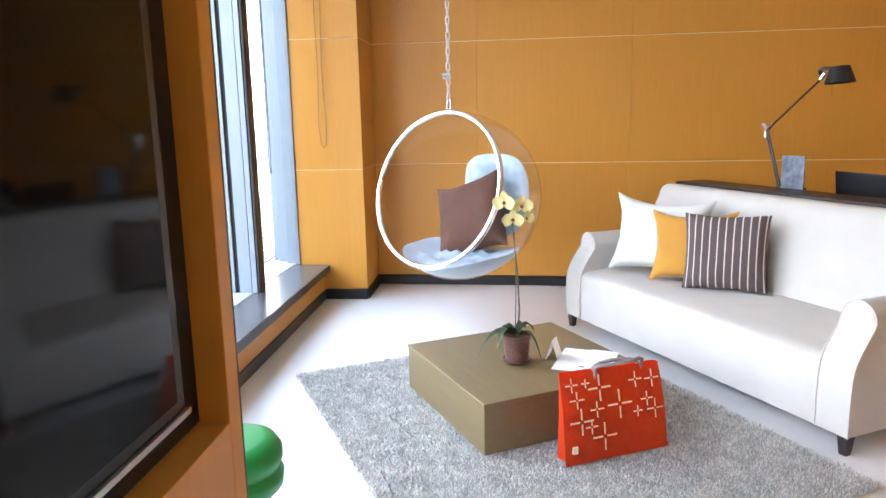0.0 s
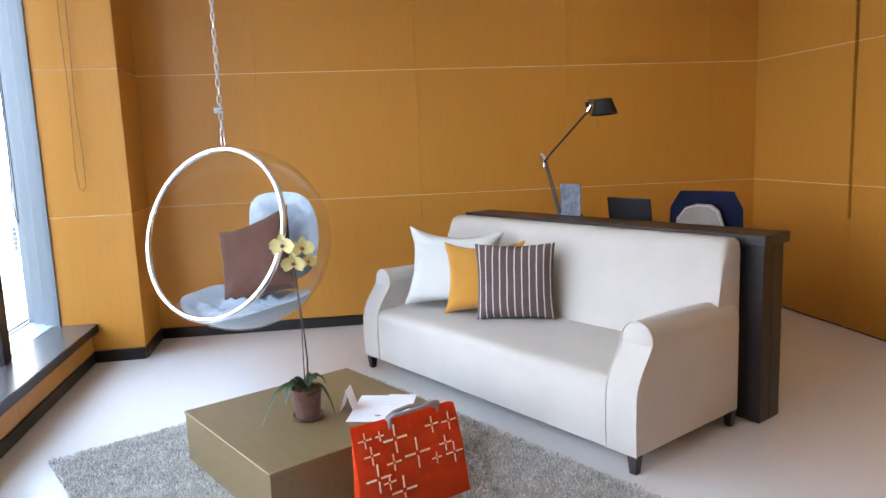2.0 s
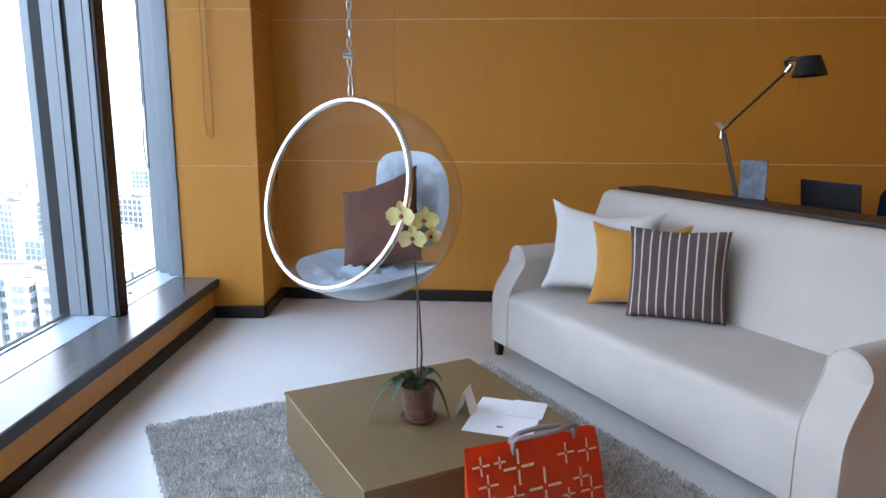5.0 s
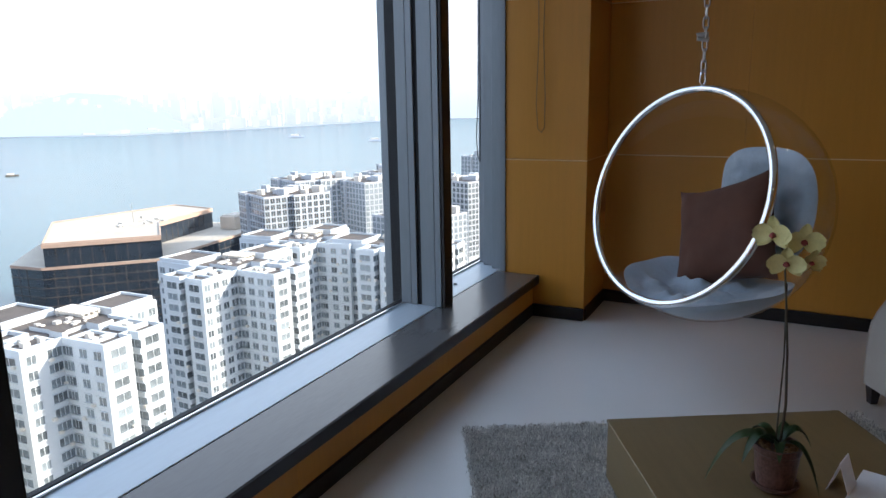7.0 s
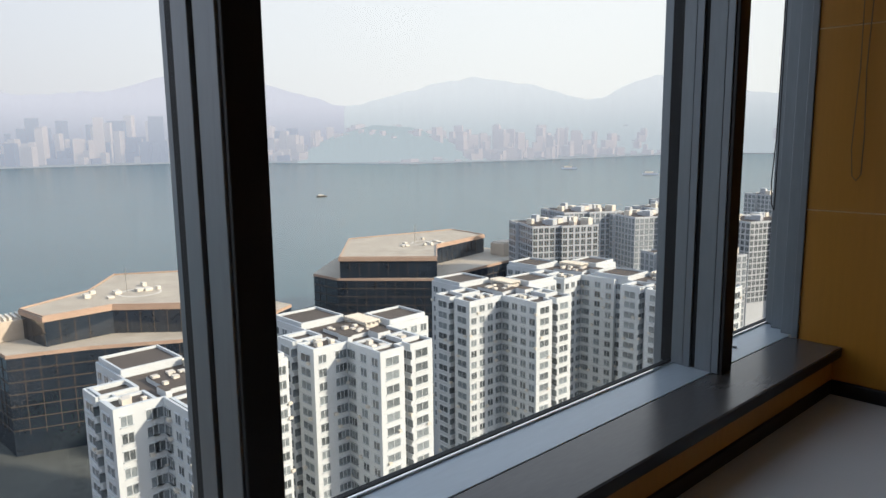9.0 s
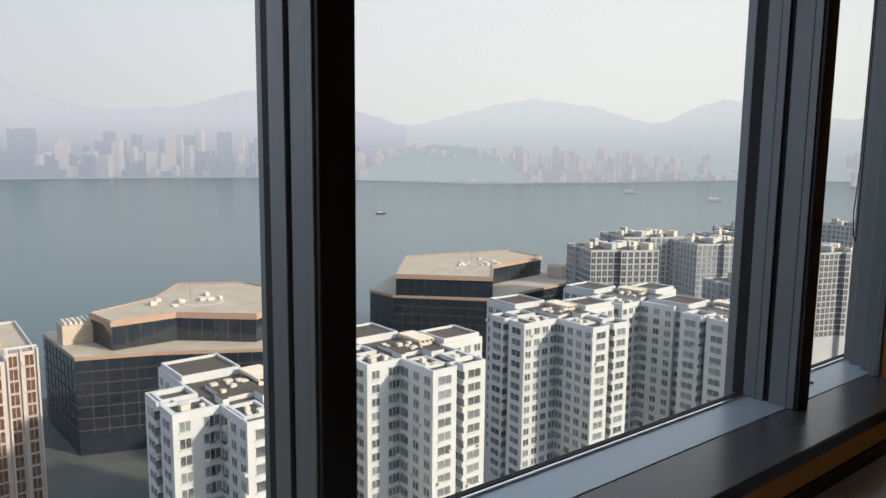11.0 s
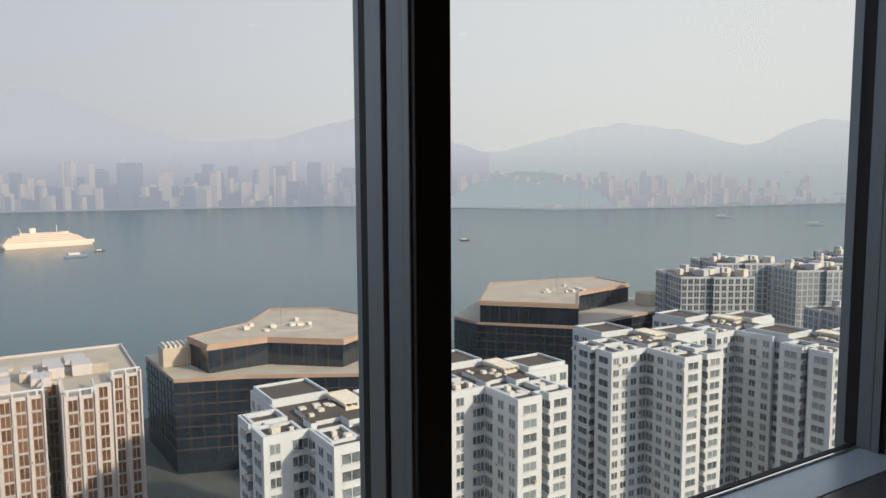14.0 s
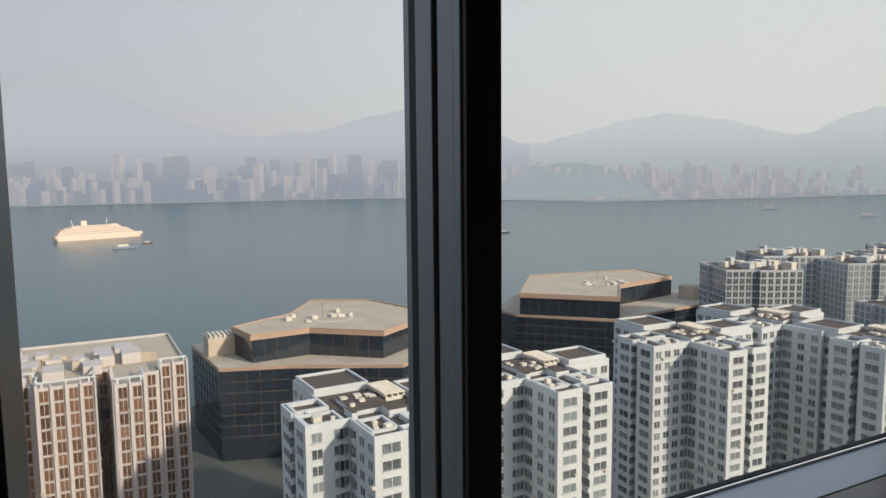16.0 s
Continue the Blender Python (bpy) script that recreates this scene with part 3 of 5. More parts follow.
# ---- desk behind the sofa ----
desk = thing("desk", SOFA, "black-stained wooden desk with a tall back panel behind the sofa", "desk")
part("back_panel", boxed(0.02, 2.04, 0.895, 1.05, 0.0, 0.868, bevel=0.003), DARK_WOOD, desk)
part("end_post", boxed(2.043, 2.110, 0.885, 0.972, 0.0, 0.868, bevel=0.003), DARK_WOOD, desk)
part("end_post", boxed(2.043, 2.110, 0.975, 1.072, 0.0, 0.868, bevel=0.003), DARK_WOOD, desk)
part("top_cap", boxed(-0.02, 2.126, 0.862, 1.10, 0.87, 0.922, bevel=0.004), DARK_WOOD, desk)
part("desktop", boxed(-0.10, 1.62, 1.052, 1.78, 0.715, 0.75, bevel=0.004), DARK_WOOD, desk)
for x in (0.06, 1.57):
    part("side_panel", boxed(x - 0.02, x + 0.02, 1.08, 1.74, 0.0, 0.714, bevel=0.003), DARK_WOOD, desk)

lap = thing("laptop", at_sofa(1.02, 1.36, 0.751, -4), "open black laptop on the desk", "laptop")
part("keyboard_base", boxed(-0.17, 0.17, -0.02, 0.22, 0, 0.018, bevel=0.004), BLACK, lap)
lid = boxed(-0.17, 0.17, -0.006, 0.006, 0.0, 0.262, bevel=0.004)
bmesh.ops.rotate(lid, cent=(0, 0, 0), matrix=Matrix.Rotation(radians(8), 3, "X"), verts=lid.verts)
bmesh.ops.translate(lid, vec=(0, -0.012, 0.016), verts=lid.verts)
part("lid", lid, BLACK, lap, "black display lid")

chair = thing("office_chair", at_sofa(1.12, 2.02, 0, 8), "navy mesh office chair with a pale lumbar pad behind the desk", "chair")
shell = bmesh.new()
N = 14
rows_v = []
for j in range(N + 1):
    z = 0.50 + 0.52 * j / N
    half = 0.255 - 0.02 * abs(j / N - 0.5) if j < N - 2 else 0.25 - 0.022 * (j - N + 3)
    rows_v.append([shell.verts.new((half * (2 * i / N - 1), 0.035 * (1 - (2 * i / N - 1) ** 2) - 0.02 * math.sin(j / N * 3), z)) for i in range(N + 1)])
for j in range(N):
    for i in range(N):
        shell.faces.new((rows_v[j][i], rows_v[j][i + 1], rows_v[j + 1][i + 1], rows_v[j + 1][i]))
bmesh.ops.solidify(shell, geom=shell.faces[:], thickness=0.03)
part("backrest", shell, NAVY, chair, "navy mesh back", smooth=True)
pad = prism([(-0.20, 0.50), (0.17, 0.50), (0.165, 0.80), (0.13, 0.90), (0.08, 0.935), (-0.02, 0.94), (-0.10, 0.915), (-0.16, 0.84)], 0, 0.012)
bmesh.ops.rotate(pad, cent=(0, 0, 0), matrix=Matrix.Rotation(radians(90), 3, "X"), verts=pad.verts)
bmesh.ops.translate(pad, vec=(-0.02, -0.052, 0), verts=pad.verts)
pad_o = part("lumbar_pad", pad, GREY_FAB, chair, "pale grey fabric pad with white stitching")
part("stitching", tube([(-0.17, -0.068, 0.83), (-0.115, -0.068, 0.905), (-0.03, -0.068, 0.928), (0.05, -0.068, 0.923), (0.10, -0.068, 0.89), (0.135, -0.068, 0.80), (0.14, -0.068, 0.55)], 0.003, 6), PAPER_W, pad_o)
part("seat", boxed(-0.25, 0.25, 0.0, 0.48, 0.43, 0.50, bevel=0.03, seg=3), NAVY, chair)
part("column", tube([(0, 0.24, 0.06), (0, 0.24, 0.43)], 0.03, 12), BLACK, chair)
for k in range(5):
    a = k * 2 * math.pi / 5
    spoke = part("spoke", tube([(0, 0.24, 0.09), (0.30 * math.cos(a), 0.24 + 0.30 * math.sin(a), 0.055)], [0.025, 0.014], 8), BLACK, chair)
    part("castor", lathe([(0, -0.025), (0.025, -0.02), (0.027, 0), (0.025, 0.02), (0, 0.025)], 14, at=(0.30 * math.cos(a), 0.24 + 0.30 * math.sin(a), 0.027)), BLACK, spoke)

# a second dark chair, tucked in past the end of the desk
side = thing("side_chair", at_sofa(-0.62, 1.30, 0, 62), "low black upholstered chair pushed in beside the desk", "chair")
part("backrest", boxed(-0.23, 0.23, 0.19, 0.25, 0.44, 0.83, bevel=0.028, seg=4), BLACK, side, smooth=True)
part("seat", boxed(-0.24, 0.24, -0.24, 0.22, 0.36, 0.435, bevel=0.025, seg=3), BLACK, side, smooth=True)
for x in (-0.2, 0.2):
    for y in (-0.2, 0.18):
        part("leg", tube([(x, y, 0.0), (x * 0.95, y * 0.95, 0.361)], [0.011, 0.015], 10), BLACK, side)

lamp_base = thing("desk_lamp", at_sofa(0.57, 1.22, 0.751), "black and aluminium jointed desk lamp standing on the desk", "desk lamp")
part("base", lathe([(0, 0), (0.10, 0), (0.10, 0.012), (0.092, 0.018), (0.012, 0.02), (0.012, 0.05), (0, 0.05)], 32), BLACK, lamp_base, smooth=False)
J0, J1, J2 = Vector((0.0, 0, 0.05)), Vector((-0.145, -0.02, 0.516)), Vector((0.225, -0.02, 0.815))
for a, b, nm in ((J0, J1, "lower_arm"), (J1, J2, "upper_arm")):
    for s in (-0.007, 0.007):
        part(nm, tube([a + Vector((s, 0, s)), b + Vector((s, 0, s))], 0.0058, 8), BLACK, lamp_base)
joint = part("elbow", tube([J1 + Vector((-0.035, 0, 0.035)), J1, J1 + Vector((0.0, 0, -0.045))], 0.018, 10), CHROME, lamp_base, "chrome elbow joint")
part("elbow_fork", tube([J1 + Vector((0.0, 0, 0.0)), J1 + Vector((0.04, 0, 0.035))], 0.011, 10), CHROME, joint)
part("neck", tube([J2, J2 + Vector((0.03, 0, 0.035))], 0.012, 10), CHROME, lamp_base, "chrome neck")
shade = lathe([(0.030, 0.095), (0.052, 0.092), (0.082, 0.0), (0.079, 0.0), (0.050, 0.088), (0.0, 0.09)], 32)
bmesh.ops.rotate(shade, cent=(0, 0, 0), matrix=Matrix.Rotation(radians(-5), 3, "Y"), verts=shade.verts)
bmesh.ops.translate(shade, vec=J2 + Vector((0.13, 0, -0.025)), verts=shade.verts)
sh = part("shade", shade, BLACK, lamp_base, "black cone shade")
part("spring_coil", tube([J2 + Vector((0.0, 0, 0.03)), J2 + Vector((-0.01, 0, 0.05)), J2 + Vector((0.02, 0, 0.062)), J2 + Vector((0.07, 0, 0.058))], 0.012, 8), BLACK, sh)
part("switch", tube([J2 + Vector((0.095, -0.02, -0.02)), J2 + Vector((0.10, -0.02, -0.10))], 0.002, 6), CORD, sh)

pf = thing("photo_card", at_sofa(0.735, 1.10, 0.751, 5), "misty grey printed card standing on the desk", "card")
part("stand", boxed(-0.075, 0.075, 0.004, 0.03, 0.0, 0.18, bevel=0.002), BLACK, pf)
part("print", boxed(-0.077, 0.077, -0.004, 0.003, 0.0, 0.37, bevel=0.001, seg=1), PHOTO, pf, "misty grey photograph")

# ---- rug and low table ----
RUG_M = Matrix(((0.4755, 0.8797, 0, -1.012), (-0.8797, 0.4755, 0, 4.785), (0, 0, 1, 0), (0, 0, 0, 1)))
rug = thing("rug", RUG_M, "grey flecked long-pile rug on the pale floor", "rug")
RL, RW = 2.13, 1.72
part("backing", boxed(0, RL, 0, RW, 0.001, 0.012, bevel=0.003, seg=1), RUG, rug)
rng = random.Random(4)
vv, ff = [], []
for i in range(95000):
    x, y = rng.uniform(-0.012, RL + 0.012), rng.uniform(-0.012, RW + 0.012)
    a, ln, w = rng.uniform(0, 6.283), rng.uniform(0.009, 0.021), rng.uniform(0.0010, 0.0021)
    dx, dy, lift = math.cos(a), math.sin(a), rng.uniform(0.006, 0.015)
    k = len(vv)
    vv += [(x - dy * w, y + dx * w, 0.010), (x + dy * w, y - dx * w, 0.010),
           (x + dx * ln * 0.6 + dy * w, y + dy * ln * 0.6 - dx * w, 0.012 + lift), (x + dx * ln * 0.6 - dy * w, y + dy * ln * 0.6 + dx * w, 0.012 + lift),
           (x + dx * ln, y + dy * ln, 0.008 + lift * 0.7)]
    ff += [(k, k + 1, k + 2, k + 3), (k + 3, k + 2, k + 4)]
pile_me = bpy.data.meshes.new("pile")
pile_me.from_pydata(vv, [], ff)
pile_me.materials.append(RUG)
isl, rmp = RUG.node_tree.nodes.new("ShaderNodeNewGeometry"), RUG.node_tree.nodes.new("ShaderNodeMapRange")
rmp.inputs["To Min"].default_value, rmp.inputs["To Max"].default_value = 0.45, 1.35
mulc = RUG.node_tree.nodes.new("ShaderNodeMix")
mulc.data_type, mulc.blend_type = "RGBA", "MULTIPLY"
mulc.inputs["Factor"].default_value = 1
old = RUG.node_tree.nodes["Principled BSDF"].inputs["Base Color"].links[0].from_socket
RUG.node_tree.links.new(isl.outputs["Random Per Island"], rmp.inputs["Value"])
RUG.node_tree.links.new(old, mulc.inputs["A"])
RUG.node_tree.links.new(rmp.outputs["Result"], mulc.inputs["B"])
RUG.node_tree.links.new(mulc.outputs["Result"], RUG.node_tree.nodes["Principled BSDF"].inputs["Base Color"])
pile = new("pile", pile_me)
pile.parent = rug
tagged(pile, "grey flecked long pile", kind="stuff")

TAB_Z = 0.25
TAB = pose(0.2085, 4.456, 0, 0, 0, -61.2)
tab = thing("coffee_table", TAB, "low square bronze-brown block coffee table on the rug", "coffee table")
part("body", boxed(-0.428, 0.428, -0.428, 0.428, 0.024, TAB_Z - 0.0145, bevel=0.002, seg=1), TABLE, tab)
part("tabletop", boxed(-0.432, 0.432, -0.432, 0.432, TAB_Z - 0.014, TAB_Z, bevel=0.002, seg=1), TABLE, tab)

# ---- orchid ----
orchid = thing("orchid", pose(0.178, 4.378, TAB_Z), "pale yellow flowering orchid in a brown glazed pot on the table", "plant")
pot = part("pot", lathe([(0, 0.016), (0.052, 0.016), (0.057, 0.05), (0.063, 0.115), (0.066, 0.12), (0.067, 0.14), (0.061, 0.14), (0.058, 0.125), (0, 0.122)], 36), POT, orchid, "brown glazed clay pot", smooth=False)
part("saucer", lathe([(0, 0.0), (0.05, 0.0), (0.066, 0.014), (0.068, 0.022), (0.063, 0.022), (0.05, 0.012), (0, 0.012)], 36), POT, orchid, "brown clay saucer")
chips = bmesh.new()
for i in range(60):
    a, r = rng.uniform(0, 6.283), 0.052 * math.sqrt(rng.random())
    s = rng.uniform(0.006, 0.013)
    bmesh.ops.create_icosphere(chips, subdivisions=1, radius=s, matrix=Matrix.Translation((r * math.cos(a), r * math.sin(a), 0.126 + rng.uniform(0, 0.012))) @ Euler((rng.random() * 3, rng.random() * 3, 0)).to_matrix().to_4x4() @ Matrix.Diagonal((1, 0.6, 0.5, 1)))
tagged(part("bark_chips", chips, BARK, orchid, "tan bark chips"), kind="stuff")


def blade(length, width, bend, curl, droop):
    """A strap leaf along +x: arching up, then down."""
    bm, n, rows = bmesh.new(), 12, []
    for i in range(n + 1):
        s = i / n
        w = width * math.sin(math.pi * min(1, 0.12 + 0.88 * s) ** 0.8) ** 0.7
        x, z = length * (s - 0.15 * s * s), bend * math.sin(math.pi * s * 0.9) - droop * s * s
        rows.append([bm.verts.new((x, k * w / 2, z + abs(k) * curl * w)) for k in (-1, 0, 1)])
    for a, b in zip(rows, rows[1:]):
        for k in (0, 1):
            bm.faces.new((a[k], a[k + 1], b[k + 1], b[k]))
    bmesh.ops.solidify(bm, geom=bm.faces[:], thickness=0.0022)
    return bm


for turn, ln, wd, bend, droop in ((192, 0.235, 0.050, 0.05, 0.16), (225, 0.15, 0.042, 0.06, 0.05), (20, 0.11, 0.040, 0.055, 0.02), (60, 0.10, 0.036, 0.05, 0.0), (335, 0.15, 0.026, 0.045, 0.12), (275, 0.09, 0.034, 0.035, 0.03), (150, 0.12, 0.036, 0.05, 0.04)):
    lf = part("leaf", blade(ln, wd, bend, 0.3, droop), LEAF, orchid, smooth=True)
    lf.matrix_basis = pose(0, 0, 0.13, 0, 0, turn)
part("stem", tube([(0.005, 0, 0.12), (0.012, 0.0, 0.26), (0.004, 0, 0.42), (-0.01, 0.0, 0.57), (-0.02, 0, 0.66), (-0.03, -0.01, 0.72), (-0.045, -0.015, 0.745)], [0.004, 0.004, 0.0035, 0.003, 0.003, 0.0025, 0.002], 7), STEM, orchid, smooth=True)
part("stake", tube([(-0.006, 0.004, 0.12), (-0.003, 0.004, 0.40), (-0.012, 0.003, 0.62)], 0.0025, 6), STEM, orchid)


def petal(length, width):
    bm, n, rows = bmesh.new(), 7, []
    for i in range(n + 1):
        s = i / n
        w = width * (math.sin(math.pi * (0.10 + 0.84 * s)) ** 0.75)
        rows.append([bm.verts.new((k * w / 2, 0.006 * (1 - abs(k)) - 0.010 * s * s, length * s)) for k in (-1, -0.5, 0, 0.5, 1)])
    for a, b in zip(rows, rows[1:]):
        for k in range(4):
            bm.faces.new((a[k], a[k + 1], b[k + 1], b[k]))
    return bm


broad, narrow = mesh_of(petal(0.043, 0.048), "petal", True), mesh_of(petal(0.043, 0.028), "petal", True)
for me in (broad, narrow):
    me.materials.append(PETAL)
for x, y, z, tn, tl, sc in ((-0.058, -0.03, 0.765, -15, 5, 1.2), (0.022, -0.02, 0.748, 15, 10, 1.2), (-0.018, -0.05, 0.690, 0, 15, 1.15), (0.045, -0.015, 0.69, 35, 10, 0.9)):
    fl = part("flower", lathe([(0, 0.004), (0.006, 0.0), (0.008, -0.006), (0, -0.012)], 10), LIP, orchid, "pale yellow orchid flower with a purple lip")
    fl.matrix_basis = pose(x, y, z, tl, 0, tn) @ Matrix.Diagonal((sc, sc, sc, 1))
    for ang, me in ((90, broad), (-90, broad), (0, narrow), (128, narrow), (-128, narrow)):
        shared("petal", me, fl, pose(0, 0.004 if me is narrow else 0, 0, 0, ang, 0))

# ---- papers and bag ----
env = thing("letter_folder", pose(0.4985, 4.4045, TAB_Z, 0, 0, -16.6), "white letter folder lying on the table", "letter")
part("sheet", boxed(-0.125, 0.125, -0.155, 0.155, 0.0, 0.003, bevel=0.0005, seg=1), PAPER_W, env)
part("flap", boxed(0.005, 0.135, 0.01, 0.16, 0.0035, 0.006, bevel=0.0005, seg=1), PAPER_W, env)
part("print_mark", boxed(-0.012, 0.012, -0.10, -0.085, 0.0031, 0.0034), ROPE, env, "small grey printed mark")
tent = thing("tent_card", pose(0.357, 4.452, TAB_Z, 0, 0, 72), "small white folded tent card on the table", "card")
for s in (-1, 1):
    lf = boxed(-0.042, 0.042, -0.001, 0.001, 0.0, 0.098)
    bmesh.ops.rotate(lf, cent=(0, 0, 0), matrix=Matrix.Rotation(radians(s * 18), 3, "X"), verts=lf.verts)
    bmesh.ops.translate(lf, vec=(0, -s * 0.0295 * -1, 0), verts=lf.verts)
    part("leaf", lf, PAPER_W, tent)

# bag: x along its face, y towards the table, slack and leaning back on the rug
BAG = Matrix(((0.904, -0.428, 0, 0.363), (0.428, 0.904, 0, 3.797), (0, 0, 1, 0.024), (0, 0, 0, 1)))
bag = thing("paper_bag", BAG, "orange-red paper carrier bag printed with cream crosses, on the rug", "bag")


def bag_lean(z):
    return 0.15 * z if z < 0.2 else 0.03 + 0.235 * (z - 0.2)


shell = bmesh.new()
rings = []
for z, x0, x1, dep in ((0.0, 0.0, 0.487, 0.085), (0.09, 0.001, 0.484, 0.070), (0.2, 0.002, 0.480, 0.050), (0.3, 0.002, 0.474, 0.030), (0.362, 0.002, 0.469, 0.020)):
    y = bag_lean(z)
    top = -0.008 if z > 0.35 else 0.0
    # the sides fold inwards along a crease
    rings.append([shell.verts.new(p) for p in ((x0, y, z), ((x0 + x1) / 2, y - 0.004 * math.sin(z * 9), z + top / 2), (x1, y, z + top), (x1 - 0.25 * dep, y + dep / 2, z + top), (x1 - 0.01, y + dep, z + top), (x0 + 0.01, y + dep, z), (x0 + 0.25 * dep, y + dep / 2, z))])
for a, b in zip(rings, rings[1:]):
    for i in range(7):
        shell.faces.new((a[i], a[(i + 1) % 7], b[(i + 1) % 7], b[i]))
shell.faces.new(rings[0][::-1])
bmesh.ops.solidify(shell, geom=shell.faces[:], thickness=0.0015)
body = part("bag_body", shell, PAPER_RED, bag)


def crosses(items):
    for x, z, s in items:
        bm = bmesh.new()
        w = 0.0034 if s > 0.05 else 0.0026
        for dx, dz in ((1, 0), (-1, 0), (0, 1), (0, -1)):
            a, b = 0.18 * s, s
            x0, x1 = sorted((x + dx * a - (w if dx == 0 else 0), x + dx * b + (w if dx == 0 else 0)))
            z0, z1 = sorted((z + dz * a - (w if dz == 0 else 0), z + dz * b + (w if dz == 0 else 0)))
            box(bm, x0, x1, -0.0075, -0.0062, z0, z1)
        for v in bm.verts:
            v.co.y += bag_lean(v.co.z)
        part("printed_cross", bm, CREAM_INK, body)


crosses([(0.175, 0.290, 0.052), (0.262, 0.215, 0.057), (0.082, 0.168, 0.053), (0.184, 0.096, 0.055), (0.345, 0.300, 0.031), (0.425, 0.295, 0.035), (0.155, 0.208, 0.031), (0.393, 0.217, 0.029),
         (0.345, 0.173, 0.022), (0.430, 0.172, 0.040), (0.068, 0.255, 0.033), (0.049, 0.315, 0.028), (0.126, 0.142, 0.028), (0.112, 0.315, 0.018)])
part("printed_mark", boxed(0.03, 0.052, -0.006, 0.003, 0.05, 0.078), CREAM_INK, body, "small cream printed mark")
part("handle", tube([(0.165, 0.066, 0.325), (0.165, 0.064, 0.365), (0.178, 0.056, 0.377), (0.23, 0.046, 0.378), (0.30, 0.040, 0.384), (0.36, 0.046, 0.388), (0.385, 0.058, 0.378), (0.388, 0.068, 0.362), (0.385, 0.070, 0.330)], 0.008, 8), ROPE, bag, "grey rope handle", smooth=True)
part("handle", tube([(0.165, 0.083, 0.325), (0.168, 0.084, 0.362), (0.20, 0.090, 0.374), (0.27, 0.094, 0.378), (0.35, 0.090, 0.372), (0.378, 0.084, 0.360), (0.38, 0.083, 0.325)], 0.008, 8), ROPE, bag, "grey rope handle", smooth=True)

# ---- hanging bubble chair ----
RC, RN, RR = Vector((-0.301, 5.475, 0.958)), Vector((-0.559, -0.775, 0.293)).normalized(), 0.482
SR = 0.53
SC = RC - RN * math.sqrt(SR * SR - RR * RR)
up_in = (Vector((0, 0, 1)) - RN * RN.z).normalized()
side_in = RN.cross(up_in)
bub = thing("bubble_chair", Matrix.Translation(SC), "clear acrylic bubble chair with a chrome ring hanging on a chain", "hanging chair")
AX = Matrix((side_in, up_in, RN)).transposed()
prof = []
a_open = math.acos(math.sqrt(SR * SR - RR * RR) / SR)
for i in range(33):
    a = a_open + (math.pi - a_open) * i / 32
    prof.append((SR * math.sin(a), SR * math.cos(a)))
prof[-1] = (0, -SR)
sph = lathe(prof, 64)
bmesh.ops.transform(sph, matrix=AX.to_4x4(), verts=sph.verts)
bo = part("bubble", sph, ACRYLIC, bub, "clear acrylic bubble", smooth=True)
bo.visible_shadow = False
ringp = [RC - SC + RR * (math.cos(k * math.pi / 48) * side_in + math.sin(k * math.pi / 48) * up_in) for k in range(96)]
part("ring", tube(ringp, 0.0165, 14, closed=True), CHROME, bub, "polished chrome tube ring", smooth=True)
top = RC - SC + RR * up_in


def patch(c_dir, w_ang, h_ang, up_dir, thick, r, seed, power=5.0, n=26):
    """A cushion lying on the inside of the bubble."""
    c = Vector(c_dir).normalized()
    u = (Vector(up_dir) - c * c.dot(Vector(up_dir))).normalized()
    s = u.cross(c)
    bm, g = bmesh.new(), {}
    for side in (0, 1):
        for i in range(n + 1):
            for j in range(n + 1):
                a, b = 2 * i / n - 1, 2 * j / n - 1
                # round the outline's corners
                k = (abs(a) ** power + abs(b) ** power) ** (1 / power)
                m = max(abs(a), abs(b)) / k if k > 1e-6 else 1
                d = (c + s * math.tan(a * m * w_ang) + u * math.tan(b * m * h_ang)).normalized()
                rim = i in (0, n) or j in (0, n)
                if rim and side:
                    g[1, i, j] = g[0, i, j]
                    continue
                puff = (max(0, 1 - a ** 6) * max(0, 1 - b ** 6)) ** 0.6 * (1 + 0.30 * noise.noise(Vector((a * 2.5 + seed, b * 2.5, seed))) + 0.16 * noise.noise(Vector((a * 7 + seed, b * 5, seed))))
                g[side, i, j] = bm.verts.new(d * (r - 0.004 - (0.012 if rim else 0) - side * thick * puff))
    for side in (0, 1):
        for i in range(n):
            for j in range(n):
                q = [g[side, i, j], g[side, i + 1, j], g[side, i + 1, j + 1], g[side, i, j + 1]]
                bm.faces.new(q if side else q[::-1])
    return bm


part("back_cushion", patch((0.54, 0.83, -0.07), radians(31), radians(33), (0, 0, 1), 0.085, 0.525, 3, 5), BLUE_SATIN, bub, "silver-blue satin back cushion", smooth=True)
seat_bm = patch((0.03, 0.05, -1), radians(49), radians(39), (0.57, 0.80, 0), 0.06, 0.525, 9, 4)
for v in seat_bm.verts:
    # stuffing fills the bowl of the bubble up to a slack, nearly level top
    if v.co.length < 0.505:
        v.co *= min(1.0, (0.392 + 0.045 * noise.noise(v.co * 8) + 0.030 * noise.noise(v.co * 21)) / abs(v.co.z))
part("seat_cushion", seat_bm, BLUE_SATIN, bub, "puffy silver-blue satin seat cushion", smooth=True)
part("shackle", tube([top + Vector((0, 0, 0.012)), top + Vector((0.012, 0, 0.03)), top + Vector((0.008, 0, 0.07)), top + Vector((0, 0, 0.08)), top + Vector((-0.008, 0, 0.07)), top + Vector((-0.012, 0, 0.03))], 0.004, 8, closed=True), CHROME, bub, smooth=True)
pts = []
